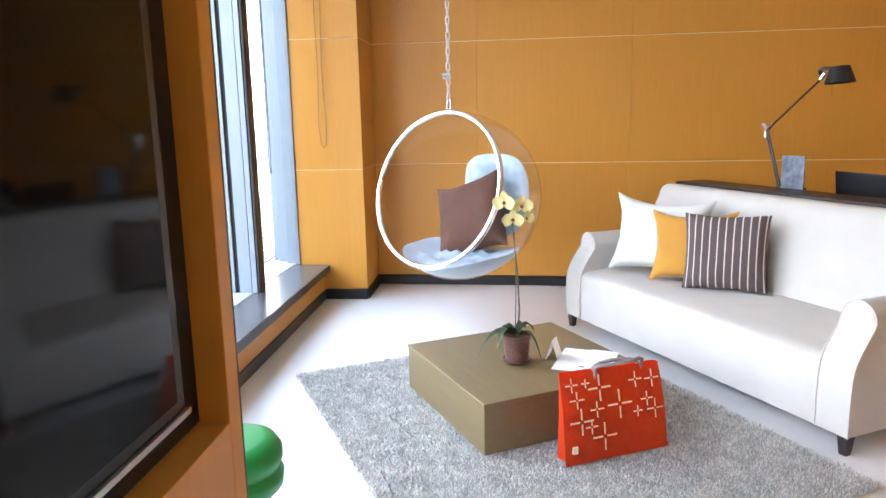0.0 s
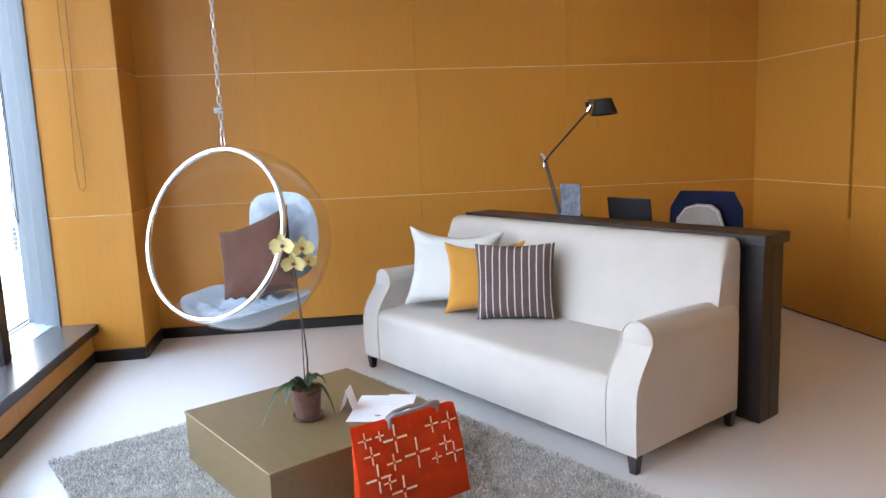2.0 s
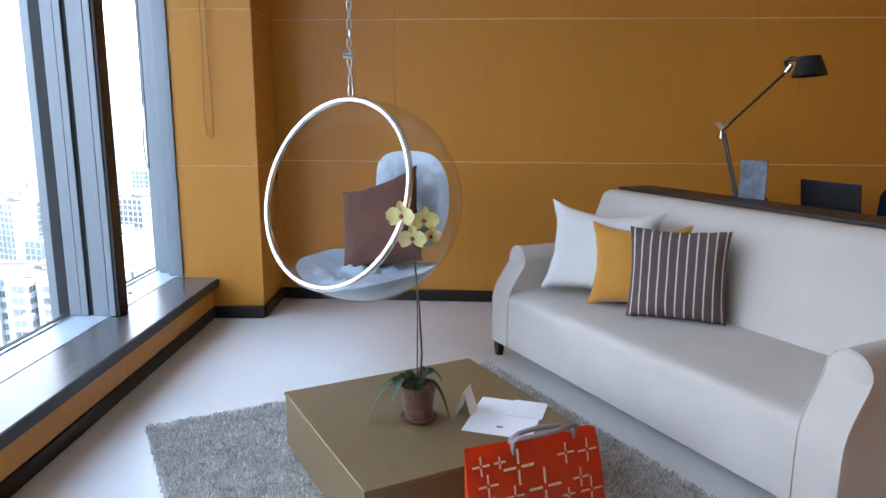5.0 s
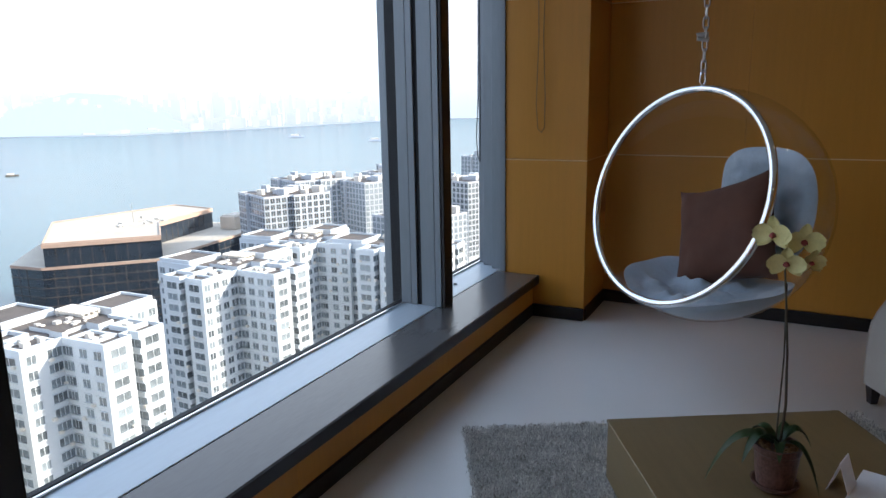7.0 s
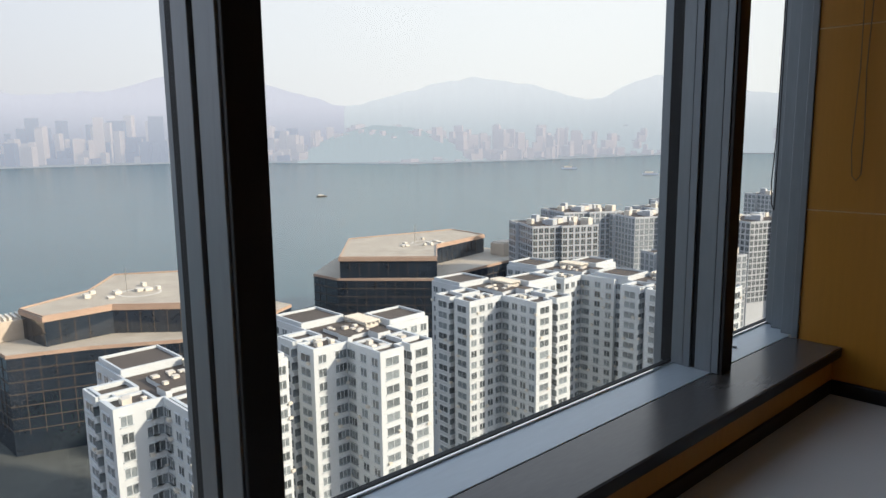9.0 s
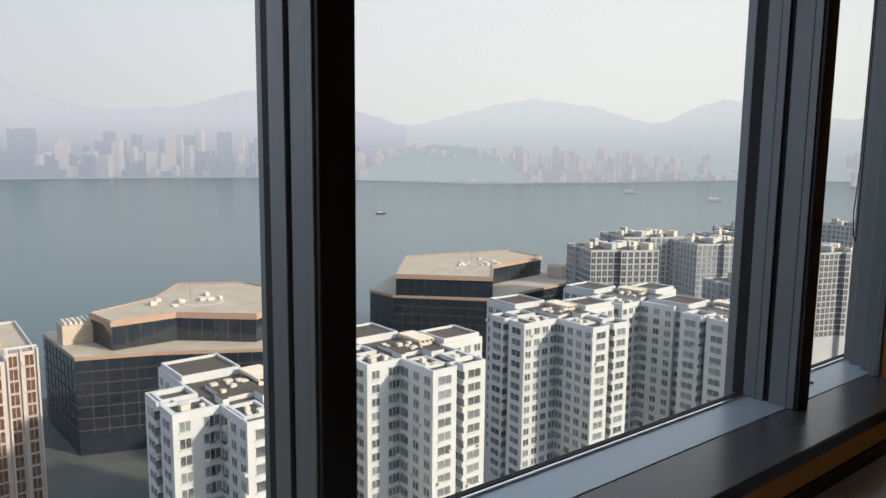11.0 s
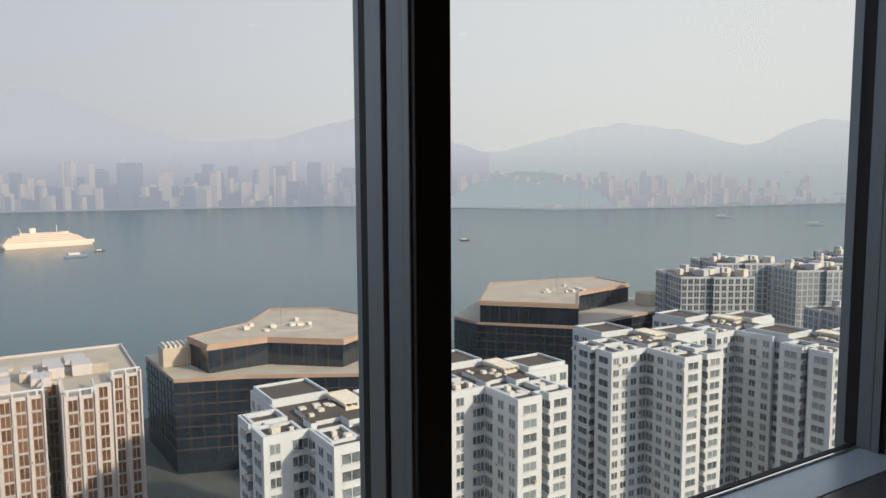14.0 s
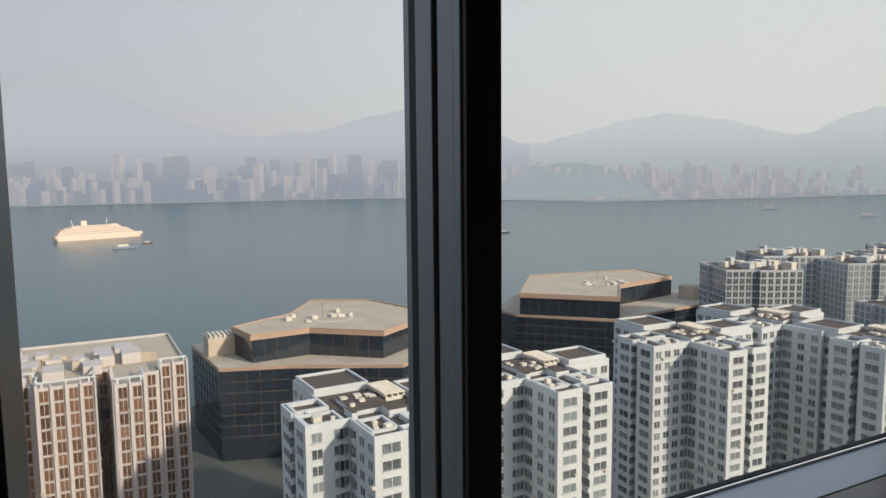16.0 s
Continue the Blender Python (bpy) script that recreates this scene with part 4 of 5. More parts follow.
for k in range(16):
    a = k * math.pi / 8
    pts.append((0.0105 * math.cos(a), 0, 0.020 * math.sin(a) + (0.008 if math.sin(a) > 0 else -0.008)))
link_me = mesh_of(tube(pts, 0.0035, 6, closed=True), "chain_link", True)
link_me.materials.append(STEEL)
z0, k = (top + SC).z + 0.095, 0
while z0 + 0.045 * k < ZC - 0.02:
    shared("chain_link", link_me, bub, Matrix.Translation(top + Vector((0.0, 0, 0.095 + 0.045 * k))) @ pose(0, 0, 0, 0, 0, 90 * (k % 2) + 20 + rng.uniform(-15, 15)))
    k += 1
part("snap_hook", tube([top + Vector((0.015, 0, 0.205)), top + Vector((-0.03, 0, 0.212)), top + Vector((-0.034, 0, 0.225)), top + Vector((0.012, 0, 0.228))], 0.011, 8), STEEL, bub, "steel quick link on the chain")
part("ceiling_hook", lathe([(0, 0), (0.03, 0), (0.03, -0.01), (0.008, -0.014), (0.008, -0.03), (0, -0.03)], 16, at=(top.x, top.y, ZC - SC.z)), STEEL, bub)
bp = part("cushion", pillow(0.56, 0.55, 0.17, pinch=0.12, seed=12, sag=0.05), BROWN, smooth=True)
bp.matrix_basis = Matrix.Translation((-0.105, 5.85, 0.742)) @ pose(0, 0, 0, -22, -19, -30)
tagged(bp, "brown wool cushion leaning inside the bubble chair", "cushion")

# ---- green stool by the parapet ----
st = thing("stool", pose(-0.685, 3.06, 0), "green upholstered round stool on a thin pedestal", "stool")
part("seat", lathe([(0, 0.470), (0.10, 0.475), (0.135, 0.465), (0.150, 0.44), (0.150, 0.41), (0.140, 0.395), (0.142, 0.385), (0.152, 0.365), (0.148, 0.33), (0.125, 0.305), (0, 0.30)], 36), GREEN, st, "green rounded seat", smooth=True)
part("pedestal", lathe([(0, 0.299), (0.03, 0.299), (0.02, 0.05), (0.13, 0.015), (0.13, 0.0), (0, 0.0)], 28), BLACK, st, "black pedestal", smooth=False)

# ---- outdoors, seen from high above: distances grow from the window by KS ----
KS, EYE0 = 1.45, Vector((0.0, 2.28, 1.44))
ROOF_Z, OFFICE_Z, GROUND_Z, SEA_Z = 1.44 - 28.04 * KS, 1.44 - 38.0 * KS, -96.0, -101.3


def far_xy(x, y):
    return (EYE0.x + (x - EYE0.x) * KS, EYE0.y + (y - EYE0.y) * KS)


sea = bmesh.new()
bmesh.ops.create_grid(sea, x_segments=2, y_segments=2, size=4900)
structure("water", sea, SEA, "grey-green harbour water", "water").matrix_basis = pose(0, 0, SEA_Z)
structure("ground", prism([(-311, -1000), (-311, 71), (-345, 154), (-356, 356), (-339, 832), (-178, 1660), (1000, 1660), (1000, -1000)], SEA_Z - 3, GROUND_Z), CITY_GROUND, "paved city ground by the harbour", "ground")


def plus_plan(pl=5.4, pr=7.2, w=9.0):
    """Plan of a cross-shaped flat tower round its inner corner."""
    s = 0.55
    return [(-w, -pl), (-w / 2 - s, -pl), (-w / 2 - s, -pl + 1.6), (-w / 2 + s, -pl + 1.6), (-w / 2 + s, -pl), (0, -pl), (0, 0), (pr, 0), (pr, w / 2 - s), (pr - 1.6, w / 2 - s), (pr - 1.6, w / 2 + s), (pr, w / 2 + s),
            (pr, w), (-2.2, w), (-2.2, 16.8), (-9.0, 16.8), (-9.0, 7.2), (-18.0, 7.2), (-18.0, -0.8), (-w, -0.8)]


def window_mesh(w, h, mat_glass, mat_wall):
    """A window box: sill, hood and a recessed two-light pane, facing +x."""
    bm = bmesh.new()
    box(bm, -0.05, 0.03, -w / 2, w / 2, 0, h, mi=0)
    box(bm, 0.0, 0.30, -w / 2 - 0.12, w / 2 + 0.12, -0.16, -0.02, mi=1)
    box(bm, 0.0, 0.24, -w / 2 - 0.12, w / 2 + 0.12, h + 0.01, h + 0.12, mi=1)
    box(bm, 0.0, 0.07, -0.05, 0.05, 0, h, mi=1)
    me = mesh_of(bm, "window")
    me.materials.append(mat_glass)
    me.materials.append(mat_wall)
    return me


AC_ME = mesh_of(boxed(0.0, 0.55, -0.4, 0.4, 0, 0.55, bevel=0.04, seg=1), "air_conditioner")
AC_ME.materials.append(PLANT_M)
WIN_A = window_mesh(3.1, 1.6, WIN, TOWER_W)
WIN_S = window_mesh(1.7, 1.6, WIN, TOWER_W)
WIN_E = window_mesh(1.6, 2.3, WIN_BRN, TOWER_B)
WIN_G = window_mesh(1.9, 2.1, WIN, TOWER_G)


def edges_to_eye(poly):
    """Outline sides that face the room, as start, direction, length and outward turn."""
    for i, p in enumerate(poly):
        q = poly[(i + 1) % len(poly)]
        a, b = Vector((*p, 0)), Vector((*q, 0))
        d = b - a
        ln = d.length
        nrm = Vector((d.y, -d.x, 0)).normalized()
        if ln > 1.7 and nrm.dot(Vector((EYE0.x, EYE0.y, 0)) - a) > 0:
            yield a, d.normalized(), ln, nrm


def tower(label, nx, ny, turn, wall, plan, roof_z, wins, floors=15, pitch=2.75, roof=ROOF_D, mech=True, group="white flat towers", pieces=True, bay=2.7, seed=0):
    cx, cy = far_xy(nx, ny)
    rot = Matrix.Rotation(radians(turn), 2)
    poly = [tuple(rot @ (Vector(p) * KS) + Vector((cx, cy))) for p in plan]
    t = thing("apartment_tower", pose(0, 0, GROUND_Z), label, "tower", group)
    up = roof_z - GROUND_Z + 0.65
    part("walls", prism(poly, 0, up, mi_side=0, mi_top=1), (wall, roof), t)
    # parapet round the roof
    par = bmesh.new()
    n = len(poly)
    inner = []
    for i, p in enumerate(poly):
        a, b, d = Vector(poly[i - 1]), Vector(p), Vector(poly[(i + 1) % n])
        e1, e2 = (b - a).normalized(), (d - b).normalized()
        n1, n2 = Vector((-e1.y, e1.x)), Vector((-e2.y, e2.x))
        inner.append(b + (n1 + n2) * 0.35)
    lo_o, hi_o = [par.verts.new((p[0], p[1], up)) for p in poly], [par.verts.new((p[0], p[1], up + 0.6)) for p in poly]
    lo_i, hi_i = [par.verts.new((p.x, p.y, up + 0.01)) for p in inner], [par.verts.new((p.x, p.y, up + 0.6)) for p in inner]
    for i in range(n):
        j = (i + 1) % n
        par.faces.new((lo_o[i], lo_o[j], hi_o[j], hi_o[i]))
        par.faces.new((hi_o[i], hi_o[j], hi_i[j], hi_i[i]))
        par.faces.new((lo_i[j], lo_i[i], hi_i[i], hi_i[j]))
    part("parapet", par, wall, t)
    rg = random.Random(seed)
    if mech:
        def spot(x0, x1, y0, y1, h0, h1, mats, nm):
            pts = [tuple(rot @ (Vector(q) * KS) + Vector((cx, cy))) for q in ((x0, y0), (x1, y0), (x1, y1), (x0, y1))]
            return part(nm, prism(pts, up + h0, up + h1, mi_side=0, mi_top=1), mats, t)
        def rim(x0, x1, y0, y1, h):
            for a0, a1, b0, b1 in ((x0, x1, y0, y0 + 0.35), (x0, x1, y1 - 0.35, y1), (x0, x0 + 0.35, y0 + 0.36, y1 - 0.36), (x1 - 0.35, x1, y0 + 0.36, y1 - 0.36)):
                spot(a0, a1, b0, b1, 0.01, h, (wall, wall), "roof_rim")
        def storey(x0, x1, y0, y1, h):
            spot(x0, x1, y0, y1, 0.01, h, (wall, roof), "roof_house")
            for a0, a1, b0, b1 in ((x0, x1, y0, y0 + 0.25), (x0, x1, y1 - 0.25, y1), (x0, x0 + 0.25, y0 + 0.26, y1 - 0.26), (x1 - 0.25, x1, y0 + 0.26, y1 - 0.26)):
                spot(a0, a1, b0, b1, h + 0.01, h + 0.5, (wall, wall), "roof_rim")
        rim(-8.5, -4.9, -4.8, -0.6, 0.75)
        rim(-4.0, -0.4, -4.9, -0.4, 0.45)
        rim(0.6, 5.0, 0.5, 3.8, 0.5)
        rim(1.8, 5.2, 5.3, 8.4, 0.9)
        storey(-8.7, -2.6, 9.6, 16.5, 1.0)
        storey(-17.7, -10.4, -0.5, 6.9, 1.0)
        spot(-7.4, -1.4, 1.2, 6.0, 0.01, 0.8, (wall, ROOF_D), "roof_house")
        spot(-2.6, -0.2, 0.4, 1.1, 0.01, 1.2, (wall, ROOF_D), "hatch")
        spot(-1.0, 1.2, 4.4, 6.6, 0.01, 1.3, (wall, ROOF_D), "hatch")
        for a in range(9):
            spot(-9.6 + a * 0.62, -9.35 + a * 0.62, 6.4, 9.2, 1.2, 1.5, (PLANT_M, PLANT_M), "pipe")
        for b in range(4):
            spot(-9.8, -4.2, 6.5 + b * 0.8, 6.7 + b * 0.8, 0.7, 1.15, (PLANT_M, PLANT_M), "pipe_rack")
        spot(-9.6, -9.4, 6.6, 9.0, 0.01, 0.7, (PLANT_M, PLANT_M), "rack_foot")
        spot(-4.6, -4.4, 6.6, 9.0, 0.01, 0.7, (PLANT_M, PLANT_M), "rack_foot")
        for a in range(8):
            q0, q1, s = rg.uniform(-6.8, -2.2), rg.uniform(1.7, 5.5), rg.uniform(0.15, 0.45)
            spot(q0 - s, q0 + s, q1 - s, q1 + s, 0.81, 0.81 + rg.uniform(0.2, 0.6), (PLANT_M, PLANT_M), "roof_machine")
        for q0, q1 in ((2.4, 2.0), (3.6, 1.6), (3.4, 6.8), (-3.2, -2.6), (-2.0, -3.2), (-1.6, -1.4), (4.2, 2.8)):
            s = rg.uniform(0.2, 0.5)
            spot(q0 - s, q0 + s, q1 - s, q1 + s, 0.01, rg.uniform(0.4, 1.0), (PLANT_M, PLANT_M), "roof_machine")
    spots = []
    if group == "beige towers":
        for a, d, ln, nrm in edges_to_eye(poly):
            k = max(1, int(ln / bay))
            for i in range(k + 1):
                p = a + d * (ln * i / k)
                fin = part("rib", boxed(-0.05, 0.55, -0.18, 0.18, up - 60, up + 1.3), wall, t)
                fin.matrix_basis = Matrix.Translation((p.x, p.y, 0)) @ Matrix.Rotation(math.atan2(nrm.y, nrm.x), 4, "Z")
    for a, d, ln, nrm in edges_to_eye(poly):
        k = max(1, int(ln / bay)) if len(wins) == 1 or ln > 6.0 else 1
        for f in range(floors):
            z = up - 2.4 - f * pitch
            for i in range(k):
                w = wins[1] if (len(wins) > 1 and ln > 6.0) else wins[0]
                spots.append((a + d * (ln * (i + 0.5) / k), nrm, z, w))
    if mech:
        # dark corner windows either side of the inner corner
        corner = Vector((*poly[6], 0))
        for other, side in ((Vector((*poly[5], 0)), -1), (Vector((*poly[7], 0)), 1)):
            d = (other - corner).normalized()
            spots += [(corner + d * 1.05, Vector((d.y, -d.x, 0)) * side, up - 2.4 - f * pitch, wins[1]) for f in range(floors)]
    if pieces:
        for p, nrm, z, w in spots[:300]:
            shared("window", w, t, Matrix.Translation((p.x, p.y, z)) @ Matrix.Rotation(math.atan2(nrm.y, nrm.x), 4, "Z"))
    if pieces:
        for p, nrm, z, w in rg.sample(spots, min(60, len(spots))):
            side = Vector((-nrm.y, nrm.x, 0)) * rg.choice((-1.45, 1.45)) * 0.9
            shared("air_conditioner", AC_ME, t, Matrix.Translation((p.x + side.x, p.y + side.y, z + rg.uniform(-0.6, 0.2))) @ Matrix.Rotation(math.atan2(nrm.y, nrm.x), 4, "Z"))
    if group == "beige towers":
        for k in range(34):
            x, y, s = cx + rg.uniform(-34, -13), cy + rg.uniform(-12, 17), rg.uniform(0.8, 2.8)
            if y > cy + 8 and x > cx - 20:
                continue
            part("roof_house", boxed(x - s * 1.3, x + s * 1.3, y - s * 0.8, y + s * 0.8, up + 0.01, up + rg.uniform(0.6, 2.6), bevel=0.08, seg=1), wall if k % 3 else ROOF_S, t)
        for p, r in zip(poly, poly[1:]):
            if rg.random() < 0.75 and math.dist(p, r) > 3:
                hh = rg.uniform(1.4, 3.0)
                frame_bm = bmesh.new()
                for f in (0.1, 0.5, 0.9):
                    x, y = p[0] + (r[0] - p[0]) * f - 0.5, p[1] + (r[1] - p[1]) * f
                    box(frame_bm, x - 0.2, x + 0.2, y - 0.2, y + 0.2, up + 0.6, up + hh)
                tube([(p[0] - 0.5, p[1], up + hh), (r[0] - 0.5, r[1], up + hh)], 0.25, 4, frame_bm)
                part("roof_frame", frame_bm, TOWER_W, t, "white open frame on the roof edge")
    if group == "grey harbour towers":
        for k in range(14):
            x, y, s = rg.uniform(-16, -1), rg.uniform(1, 19), rg.uniform(0.5, 1.8)
            p = rot @ (Vector((x, y)) * KS) + Vector((cx, cy))
            part("roof_house", boxed(p.x - s * 1.4, p.x + s * 1.4, p.y - s, p.y + s, up + 0.01, up + rg.uniform(1.0, 3.4), bevel=0.08, seg=1), wall if k % 2 else PLANT_M, t)
    rest = spots[300:] if pieces else spots
    if rest:
        bm = bmesh.new()
        for p, nrm, z, w in rest:
            m = Matrix.Translation((p.x, p.y, z)) @ Matrix.Rotation(math.atan2(nrm.y, nrm.x), 4, "Z")
            nv = len(bm.verts)
            bm.from_mesh(w)
            bm.verts.ensure_lookup_table()
            bmesh.ops.transform(bm, matrix=m, verts=bm.verts[nv:])
        tagged(part("windows", bm, (w.materials[0], w.materials[1]), t), "rows of far windows", kind="stuff")
    return t


WHITE = "white tiled apartment tower with a cross plan and stepped roof"
tower(WHITE, -73.5, 28.8, 2, TOWER_W, plus_plan(5.2, 6.8), ROOF_Z, (WIN_A, WIN_S), seed=1)
tower(WHITE, -76.8, 54.8, 1, TOWER_W, plus_plan(5.3, 7.2), ROOF_Z, (WIN_A, WIN_S), seed=2)
tower(WHITE, -81.0, 90.0, -2, TOWER_W, plus_plan(7.6, 8.0, 8.8), ROOF_Z, (WIN_A, WIN_S), seed=3)
tower(WHITE, -82.2, 114.2, 4, TOWER_W, plus_plan(6.0, 7.2, 8.4), ROOF_Z, (WIN_A, WIN_S), seed=4)
tower(WHITE, -62.6, 117.0, 2, TOWER_W, plus_plan(), ROOF_Z, (WIN_A, WIN_S), floors=12, seed=5)
E_PLAN = [(-32, -16), (-3.5, -16), (-3.5, -7.5), (-6.5, -7.5), (-6.5, -4.2), (-3.5, -4.2), (-3.5, 3.2), (-10, 3.2), (-10, 5.6), (0, 5.6), (0, 9.4), (-5, 9.4), (-5, 12.2), (-9, 12.2), (-9, 16.4), (-32, 16.4)]
tower("beige apartment tower with brown ribbed bays and a broken roofline", -107.0, 0.8, 0, TOWER_B, E_PLAN, ROOF_Z - 2.4, (WIN_E,), pitch=2.75, bay=2.4, roof=ROOF_S, mech=False, group="beige towers")
C_PLAN = [(-18, -1), (-12, -1), (-12, 0), (0, 0), (0, 9), (1.2, 9), (1.2, 21), (-18, 21)]
for nx, ny, tr, dz in ((-137, 164, -28, 0), (-150, 196, -27, 1), (-128, 205, -25, 0), (-134, 232, -24, 0), (-140, 255, -22, 1), (-100, 228, -20, -2), (-96, 180, -20, -10), (-120, 300, -18, 2), (-78, 262, -18, -3)):
    tower("grey harbour apartment tower with dark window bays", nx, ny, tr, TOWER_G, C_PLAN, ROOF_Z + dz, (WIN_G,), floors=14, pitch=2.75, bay=2.6, mech=False, group="grey harbour towers", pieces=False)


def office(label, upper, lower, seed, house):
    """A dark curtain-walled block with sandstone bands under a flat sandy roof."""
    t = thing("office_building", pose(0, 0, GROUND_Z), label, "office", "dark glass offices")
    U, L = [far_xy(*p) for p in upper], [far_xy(*p) for p in lower]
    zu, zl = OFFICE_Z - GROUND_Z, OFFICE_Z - GROUND_Z - 9.6
    def grown(poly, k):
        c = Vector((sum(p[0] for p in poly) / len(poly), sum(p[1] for p in poly) / len(poly)))
        return [tuple(c + (Vector(p) - c) * k) for p in poly]
    part("lower_walls", prism(L, 0, zl, mi_side=0, mi_top=1), (CURTAIN, ROOF_S), t, "dark glass lower storeys")
    part("upper_walls", prism(U, zl + 0.01, zu - 1.6, mi_side=0, mi_top=1), (CURTAIN, ROOF_S), t)
    part("roof", prism(grown(U, 1.015), zu - 1.59, zu, mi_side=0, mi_top=1), (BAND, ROOF_S), t, "flat sandy roof with a sandstone rim")
    for f in range(7):
        z = zl - 1.2 - f * 3.9
        part("band", prism(grown(L, 1.003), z, z + 0.30 if f else z + 1.19), BAND if f == 0 else ROOF_D, t, "narrow band")
    rg = random.Random(seed)
    c = Vector((sum(p[0] for p in U) / len(U), sum(p[1] for p in U) / len(U)))
    for i in range(9):
        a, r = rg.uniform(0, 6.28), rg.uniform(3, 13)
        x, y, s = c.x + r * math.cos(a), c.y + r * math.sin(a) * 1.2, rg.uniform(0.5, 2.0)
        part("roof_machine", boxed(x - s, x + s, y - s * 0.7, y + s * 0.7, zu + 0.01, zu + rg.uniform(0.5, 1.6), bevel=0.1, seg=1), PLANT_M, t)
    q = far_xy(*house)
    stair = part("stair_house", boxed(q[0] - 7, q[0] + 3, q[1] - 7, q[1] + 4, zl + 0.01, zl + 6.6, bevel=0.1, seg=1), SANDSTONE, t, "pale sandstone stair house")
    for k in range(6):
        part("louvre", boxed(q[0] - 6, q[0] + 2, q[1] - 6 + k * 1.6, q[1] - 5.2 + k * 1.6, zl + 6.62, zl + 7.5), PLANT_M, stair)
    # low kerb round the roof, and upright glazing bars on the walls that face the room
    kerb = bmesh.new()
    for p, r in zip(U, U[1:] + U[:1]):
        tube([(p[0], p[1], zu + 0.3), (r[0], r[1], zu + 0.3)], 0.32, 4, kerb)
    part("roof_kerb", kerb, BAND, t)
    for poly, lo_z, hi_z in ((U, zl, zu - 1.6), (L, zl - 26, zl - 1.2)):
        for a, d, ln, nrm in edges_to_eye(poly):
            for k in range(1, int(ln / 4.5)):
                p = a + d * (k * 4.5)
                bar = part("glazing_bar", boxed(-0.05, 0.12, -0.11, 0.11, lo_z, hi_z), ROOF_D, t)
                bar.matrix_basis = Matrix.Translation((p.x, p.y, 0)) @ Matrix.Rotation(math.atan2(nrm.y, nrm.x), 4, "Z")
    part("mast", tube([(c.x - 3, c.y, zu), (c.x - 3, c.y, zu + 9)], 0.12, 6), STEEL, t)
    part("painted_circle", lathe([(6.6, zu + 0.03), (7.5, zu + 0.03), (7.5, zu + 0.05), (6.6, zu + 0.05), (6.6, zu + 0.03)], 40, at=(c.x + 2, c.y + 3, 0)), PLANT_M, t, "faded white landing circle")
    return t


office("dark glass office with a stepped sandy roof by the water", [(-181, 37), (-169, 39), (-170, 53.6), (-157.5, 68.3), (-172, 90), (-200, 82), (-208.7, 66.4), (-190.6, 54.4)], [(-196, 29), (-168, 31), (-163, 46), (-150, 70), (-166, 98), (-207, 90)], 3, (-182, 35.5))
office("dark glass office with a long flat sandy roof by the water", [(-186.2, 127.8), (-164.5, 149.9), (-183.2, 166.7), (-189, 196.4), (-209.4, 198.9), (-218, 153.8)], [(-187, 127.2), (-164, 149.2), (-166, 156), (-171, 196.7), (-185, 205), (-212, 204), (-222, 152), (-199, 126)], 6, (-178.5, 199))

# ---- the far shore ----
SHORE_PTS = [(-3078, -830), (-3078, -14), (-3042, 594), (-2989, 1192), (-2615, 1486), (-2038, 1703), (-1902, 2258), (-1827, 3139), (-1664, 4040)]
structure("far_shore", prism(SHORE_PTS + [(-2900, 4040), (-4600, 1700), (-4700, -830)], SEA_Z - 1, SEA_Z + 4), SHORE, "far harbour shore with painted haze", "shore")


def shore_at(az):
    d = Vector((-math.sin(radians(az)), math.cos(radians(az))))
    best = 3200.0
    for (x0, y0), (x1, y1) in zip(SHORE_PTS, SHORE_PTS[1:]):
        e = Vector((x1 - x0, y1 - y0))
        den = d.x * e.y - d.y * e.x
        if abs(den) > 1e-9:
            r = (x0 * e.y - y0 * e.x) / den
            u = (x0 * d.y - y0 * d.x) / den
            if r > 0 and 0 <= u <= 1:
                best = r
    return d, best


def ridge(name, knots, dist, mat, label, seed, rough):
    """A hill range: crest height by compass bearing, sloping down to the shore on the near side."""
    bm, cols = bmesh.new(), []
    azs = [k[0] for k in knots]
    steps = 160
    for i in range(steps + 1):
        az = azs[0] + (azs[-1] - azs[0]) * i / steps
        h = float(np.interp(az, azs, [k[1] for k in knots]))
        h += rough * noise.noise(Vector((az * 0.9, seed, 0))) + rough * 0.4 * noise.noise(Vector((az * 3.1, seed, 5)))
        d = Vector((-math.sin(radians(az)), math.cos(radians(az))))
        col = []
        for k, (s, f) in enumerate(((0.80, 0.0), (0.86, 0.30), (0.93, 0.72), (1.0, 1.0), (1.06, 0.5))):
            r = dist * s
            z = SEA_Z + 4 + max(4.0, h - SEA_Z) * f * (1 + (0.10 * noise.noise(Vector((az * 1.7, k, seed))) if 0 < f < 1 else 0))
            col.append(bm.verts.new((d.x * r, d.y * r, z)))
        cols.append(col)
    for a, b in zip(cols, cols[1:]):
        for k in range(4):
            bm.faces.new((a[k], a[k + 1], b[k + 1], b[k]))
    ob = structure(name, bm, mat, label, "backdrop", smooth=True)
    return ob


def up_px(px, dist):
    return 1.4 + dist * px / 1253.0


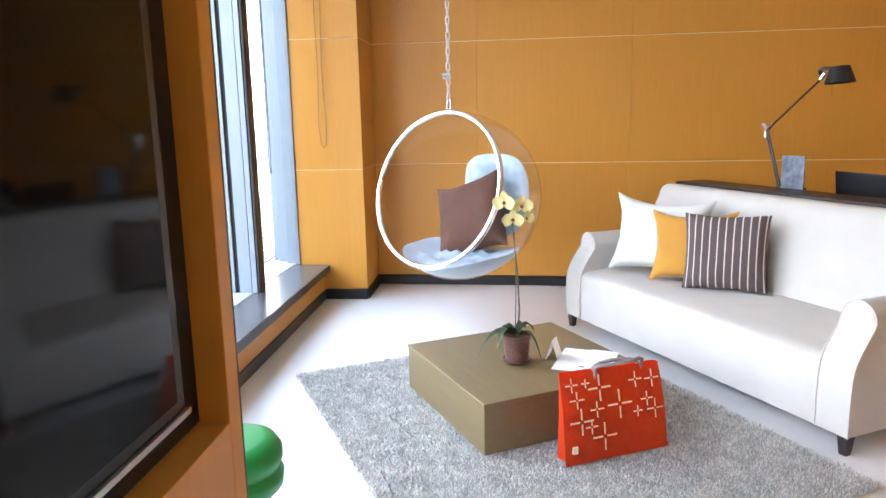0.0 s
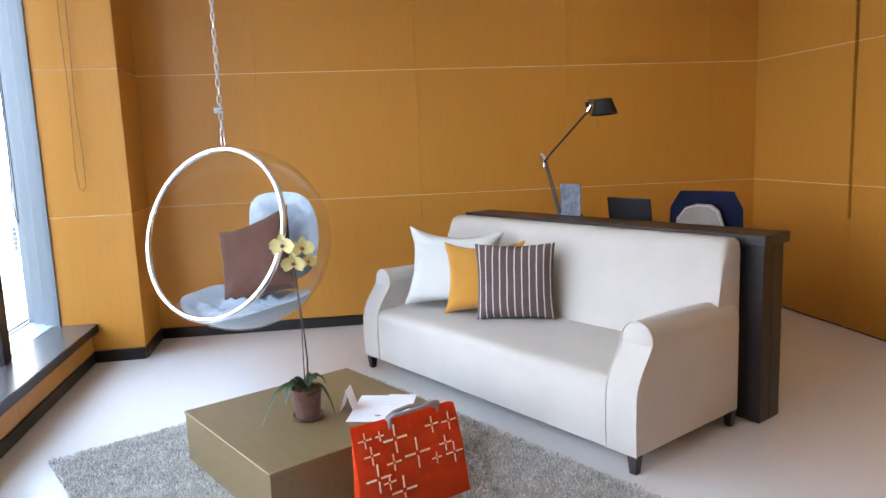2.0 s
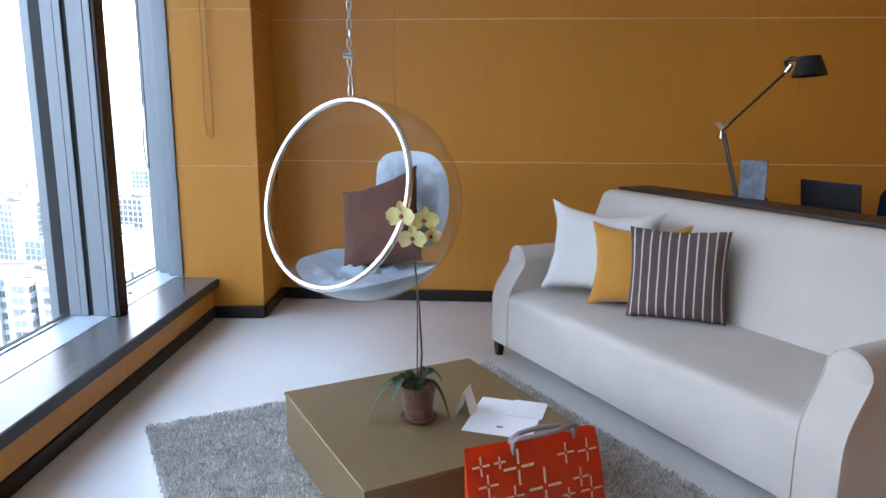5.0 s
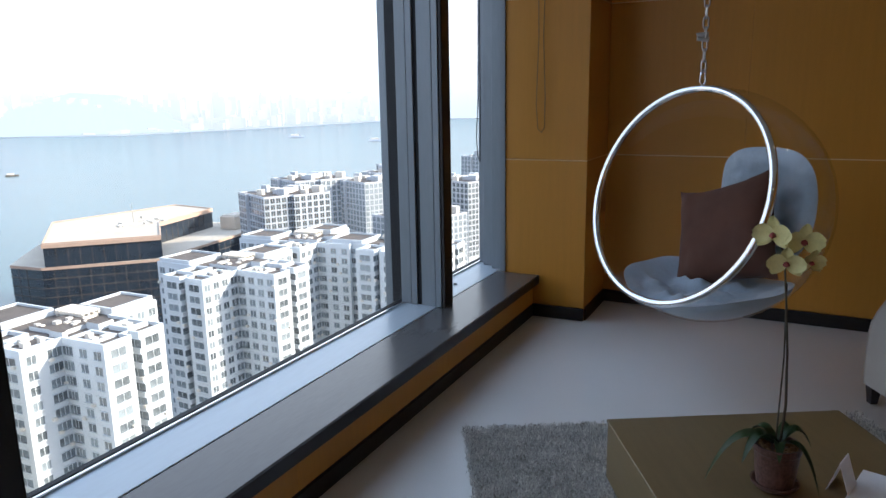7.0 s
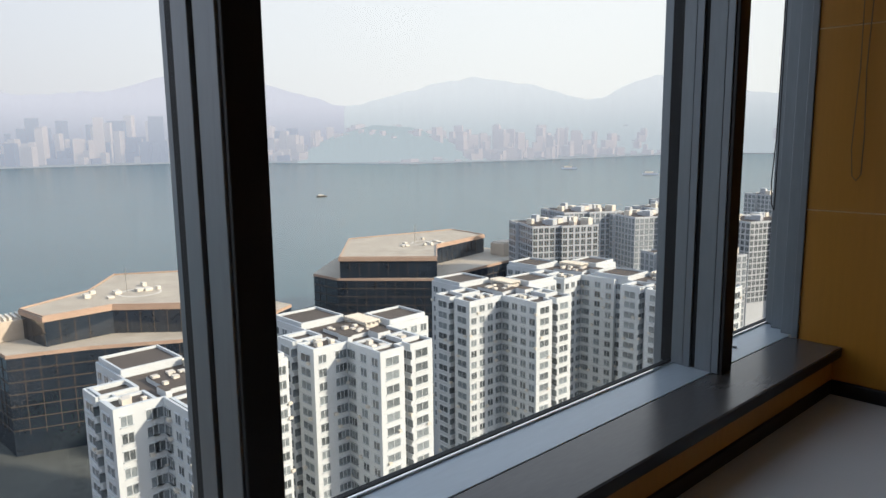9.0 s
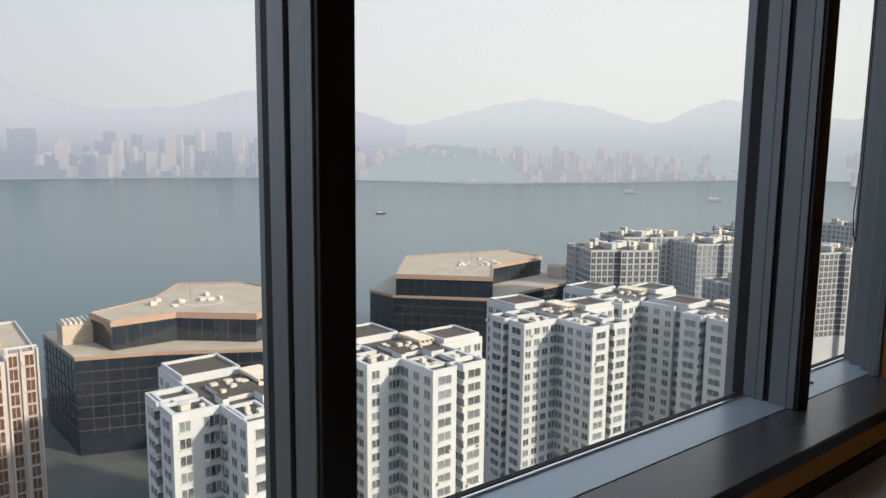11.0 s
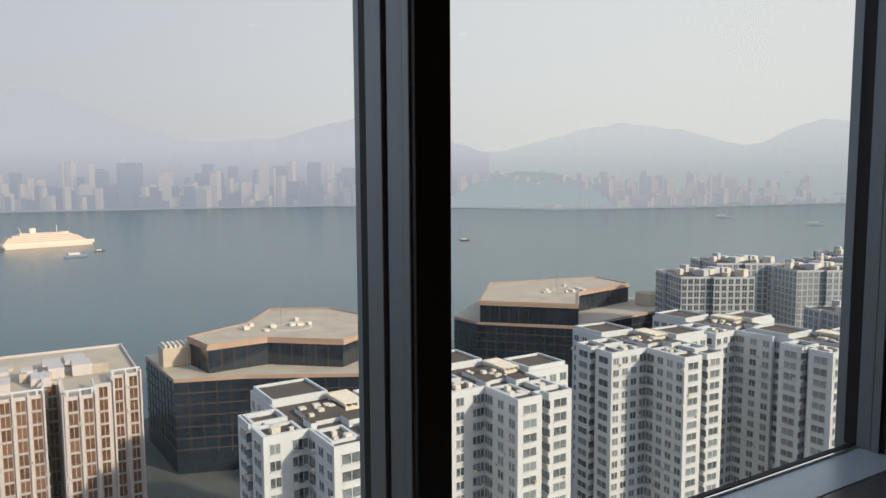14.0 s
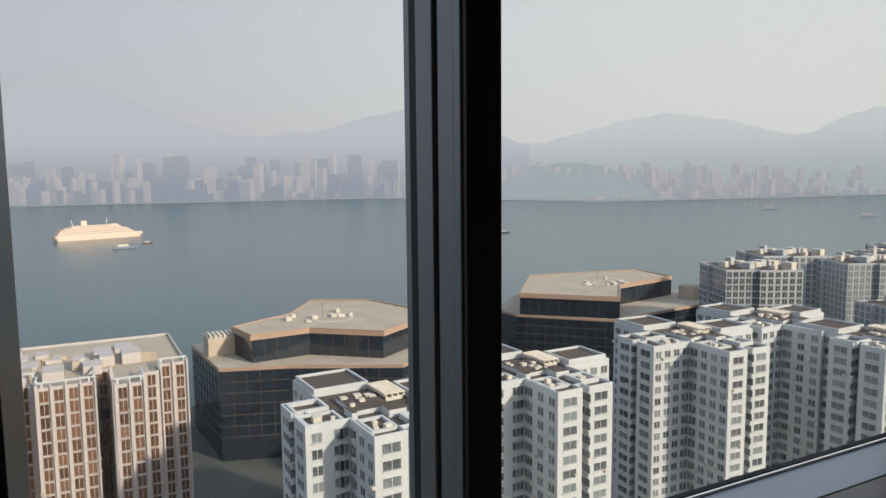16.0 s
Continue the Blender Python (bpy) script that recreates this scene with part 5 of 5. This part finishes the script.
KN = [(18, 60), (24, 62), (28, 84), (31, 95), (33, 82), (35, 58), (37, 60), (40, 82), (43, 92), (45, 98), (48, 88), (51, 70), (55, 50), (60, 40)]
ridge("backdrop_hills", [(a, up_px(h, 4700)) for a, h in KN], 4700, HILL, "hills behind the far shore with painted haze", 2, 12)
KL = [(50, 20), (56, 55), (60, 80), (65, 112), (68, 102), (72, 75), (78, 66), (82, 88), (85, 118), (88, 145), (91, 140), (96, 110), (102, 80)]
ridge("backdrop_hills_2", [(a, up_px(h, 4710)) for a, h in KL], 4710, HILL_FAR, "far hills paled by painted haze", 7, 14)
ridge("backdrop_headland", [(44, -80), (47, up_px(-8, 3500)), (50, up_px(14, 3500)), (53, up_px(18, 3500)), (56, up_px(2, 3500)), (59, -90)], 3500, HILL_NEAR, "wooded headland by the water with painted haze", 4, 6)

rg = random.Random(11)
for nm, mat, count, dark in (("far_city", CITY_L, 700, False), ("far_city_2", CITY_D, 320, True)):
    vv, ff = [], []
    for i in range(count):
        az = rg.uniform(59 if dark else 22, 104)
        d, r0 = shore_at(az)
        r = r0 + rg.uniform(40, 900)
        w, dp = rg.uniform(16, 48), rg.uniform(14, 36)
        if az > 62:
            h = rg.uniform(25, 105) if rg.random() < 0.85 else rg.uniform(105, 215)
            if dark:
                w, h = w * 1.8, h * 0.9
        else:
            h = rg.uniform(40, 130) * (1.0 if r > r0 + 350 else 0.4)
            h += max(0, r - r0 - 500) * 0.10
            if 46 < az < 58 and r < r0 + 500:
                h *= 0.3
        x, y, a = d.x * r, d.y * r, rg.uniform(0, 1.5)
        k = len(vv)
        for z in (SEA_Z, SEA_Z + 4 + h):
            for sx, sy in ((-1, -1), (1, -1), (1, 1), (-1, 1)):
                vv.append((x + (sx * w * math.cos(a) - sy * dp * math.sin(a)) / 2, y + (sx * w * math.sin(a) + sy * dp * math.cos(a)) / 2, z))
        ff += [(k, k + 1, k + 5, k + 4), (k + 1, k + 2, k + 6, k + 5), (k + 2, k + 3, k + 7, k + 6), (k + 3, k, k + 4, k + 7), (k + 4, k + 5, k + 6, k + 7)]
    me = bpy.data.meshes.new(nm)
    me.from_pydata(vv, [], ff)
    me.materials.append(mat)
    tagged(new(nm, me), "towers of the city on the far shore with painted haze", "city", kind="stuff")

# ---- ships ----
ship = thing("cruise_ship", Matrix.Translation((-1339, 43, SEA_Z)) @ pose(0, 0, 0, 0, 0, 108), "white cruise ship with rows of windows on the harbour", "ship")
hull = bmesh.new()
L2 = 71
outline = [(-L2, -6), (-L2 + 2, -8.5), (L2 * 0.6, -9), (L2 * 0.85, -6), (L2 * 1.05, 0), (L2 * 0.85, 6), (L2 * 0.6, 9), (-L2 + 2, 8.5), (-L2, 6)]
prism([(x * 0.95, y * 0.85) for x, y in outline], 0, 3.5, hull)
prism(outline, 3.5, 9, hull)
part("hull", hull, SHIP_W, ship)
for i, (x0, x1, z) in enumerate(((-67, 56, 9), (-65, 51, 12), (-62, 46, 15), (-55, 36, 18), (-44, 22, 21))):
    dk = part("deck", boxed(x0, x1, -8 + i * 0.4, 8 - i * 0.4, z, z + 2.9), SHIP_W, ship)
    part("window_band", boxed(x0 + 2, x1 - 2, -8.1 + i * 0.4, 8.1 - i * 0.4, z + 1.0, z + 2.0), SHIP_D, dk)
part("funnel", prism([(-28, -3), (-19, -3), (-19, 3), (-28, 3)], 24, 32), SHIP_W, ship)
part("bridge", boxed(22, 31, -7, 7, 21, 24.5), SHIP_W, ship)
part("mast", tube([(14, 0, 24), (14, 0, 35)], 0.5, 6), SHIP_W, ship)
part("mast", tube([(-40, 0, 24), (-43, 0, 33)], 0.8, 6), SHIP_W, ship)
for x, y, tr, sz in ((-1130, 69, 105, 1.2), (-1319, 1722, 40, 1.8), (-972, 1602, 40, 1.5), (-1055, 680, 60, 0.7), (-1200, 107, 105, 0.6)):
    b = thing("ferry", Matrix.Translation((x, y, SEA_Z)) @ pose(0, 0, 0, 0, 0, tr), "small dark harbour boat with a pale cabin", "boat", "harbour boats")
    # bigger hulls borrow the far towers' painted haze glow
    part("hull", prism([(-12 * sz, -3 * sz), (9 * sz, -3 * sz), (14 * sz, 0), (9 * sz, 3 * sz), (-12 * sz, 3 * sz)], 0, 2.6 * sz), CITY_D if sz > 1.1 else ROOF_D, b)
    part("cabin", boxed(-8 * sz, 5 * sz, -2.4 * sz, 2.4 * sz, 2.6 * sz, 5.2 * sz), PLANT_M, b)
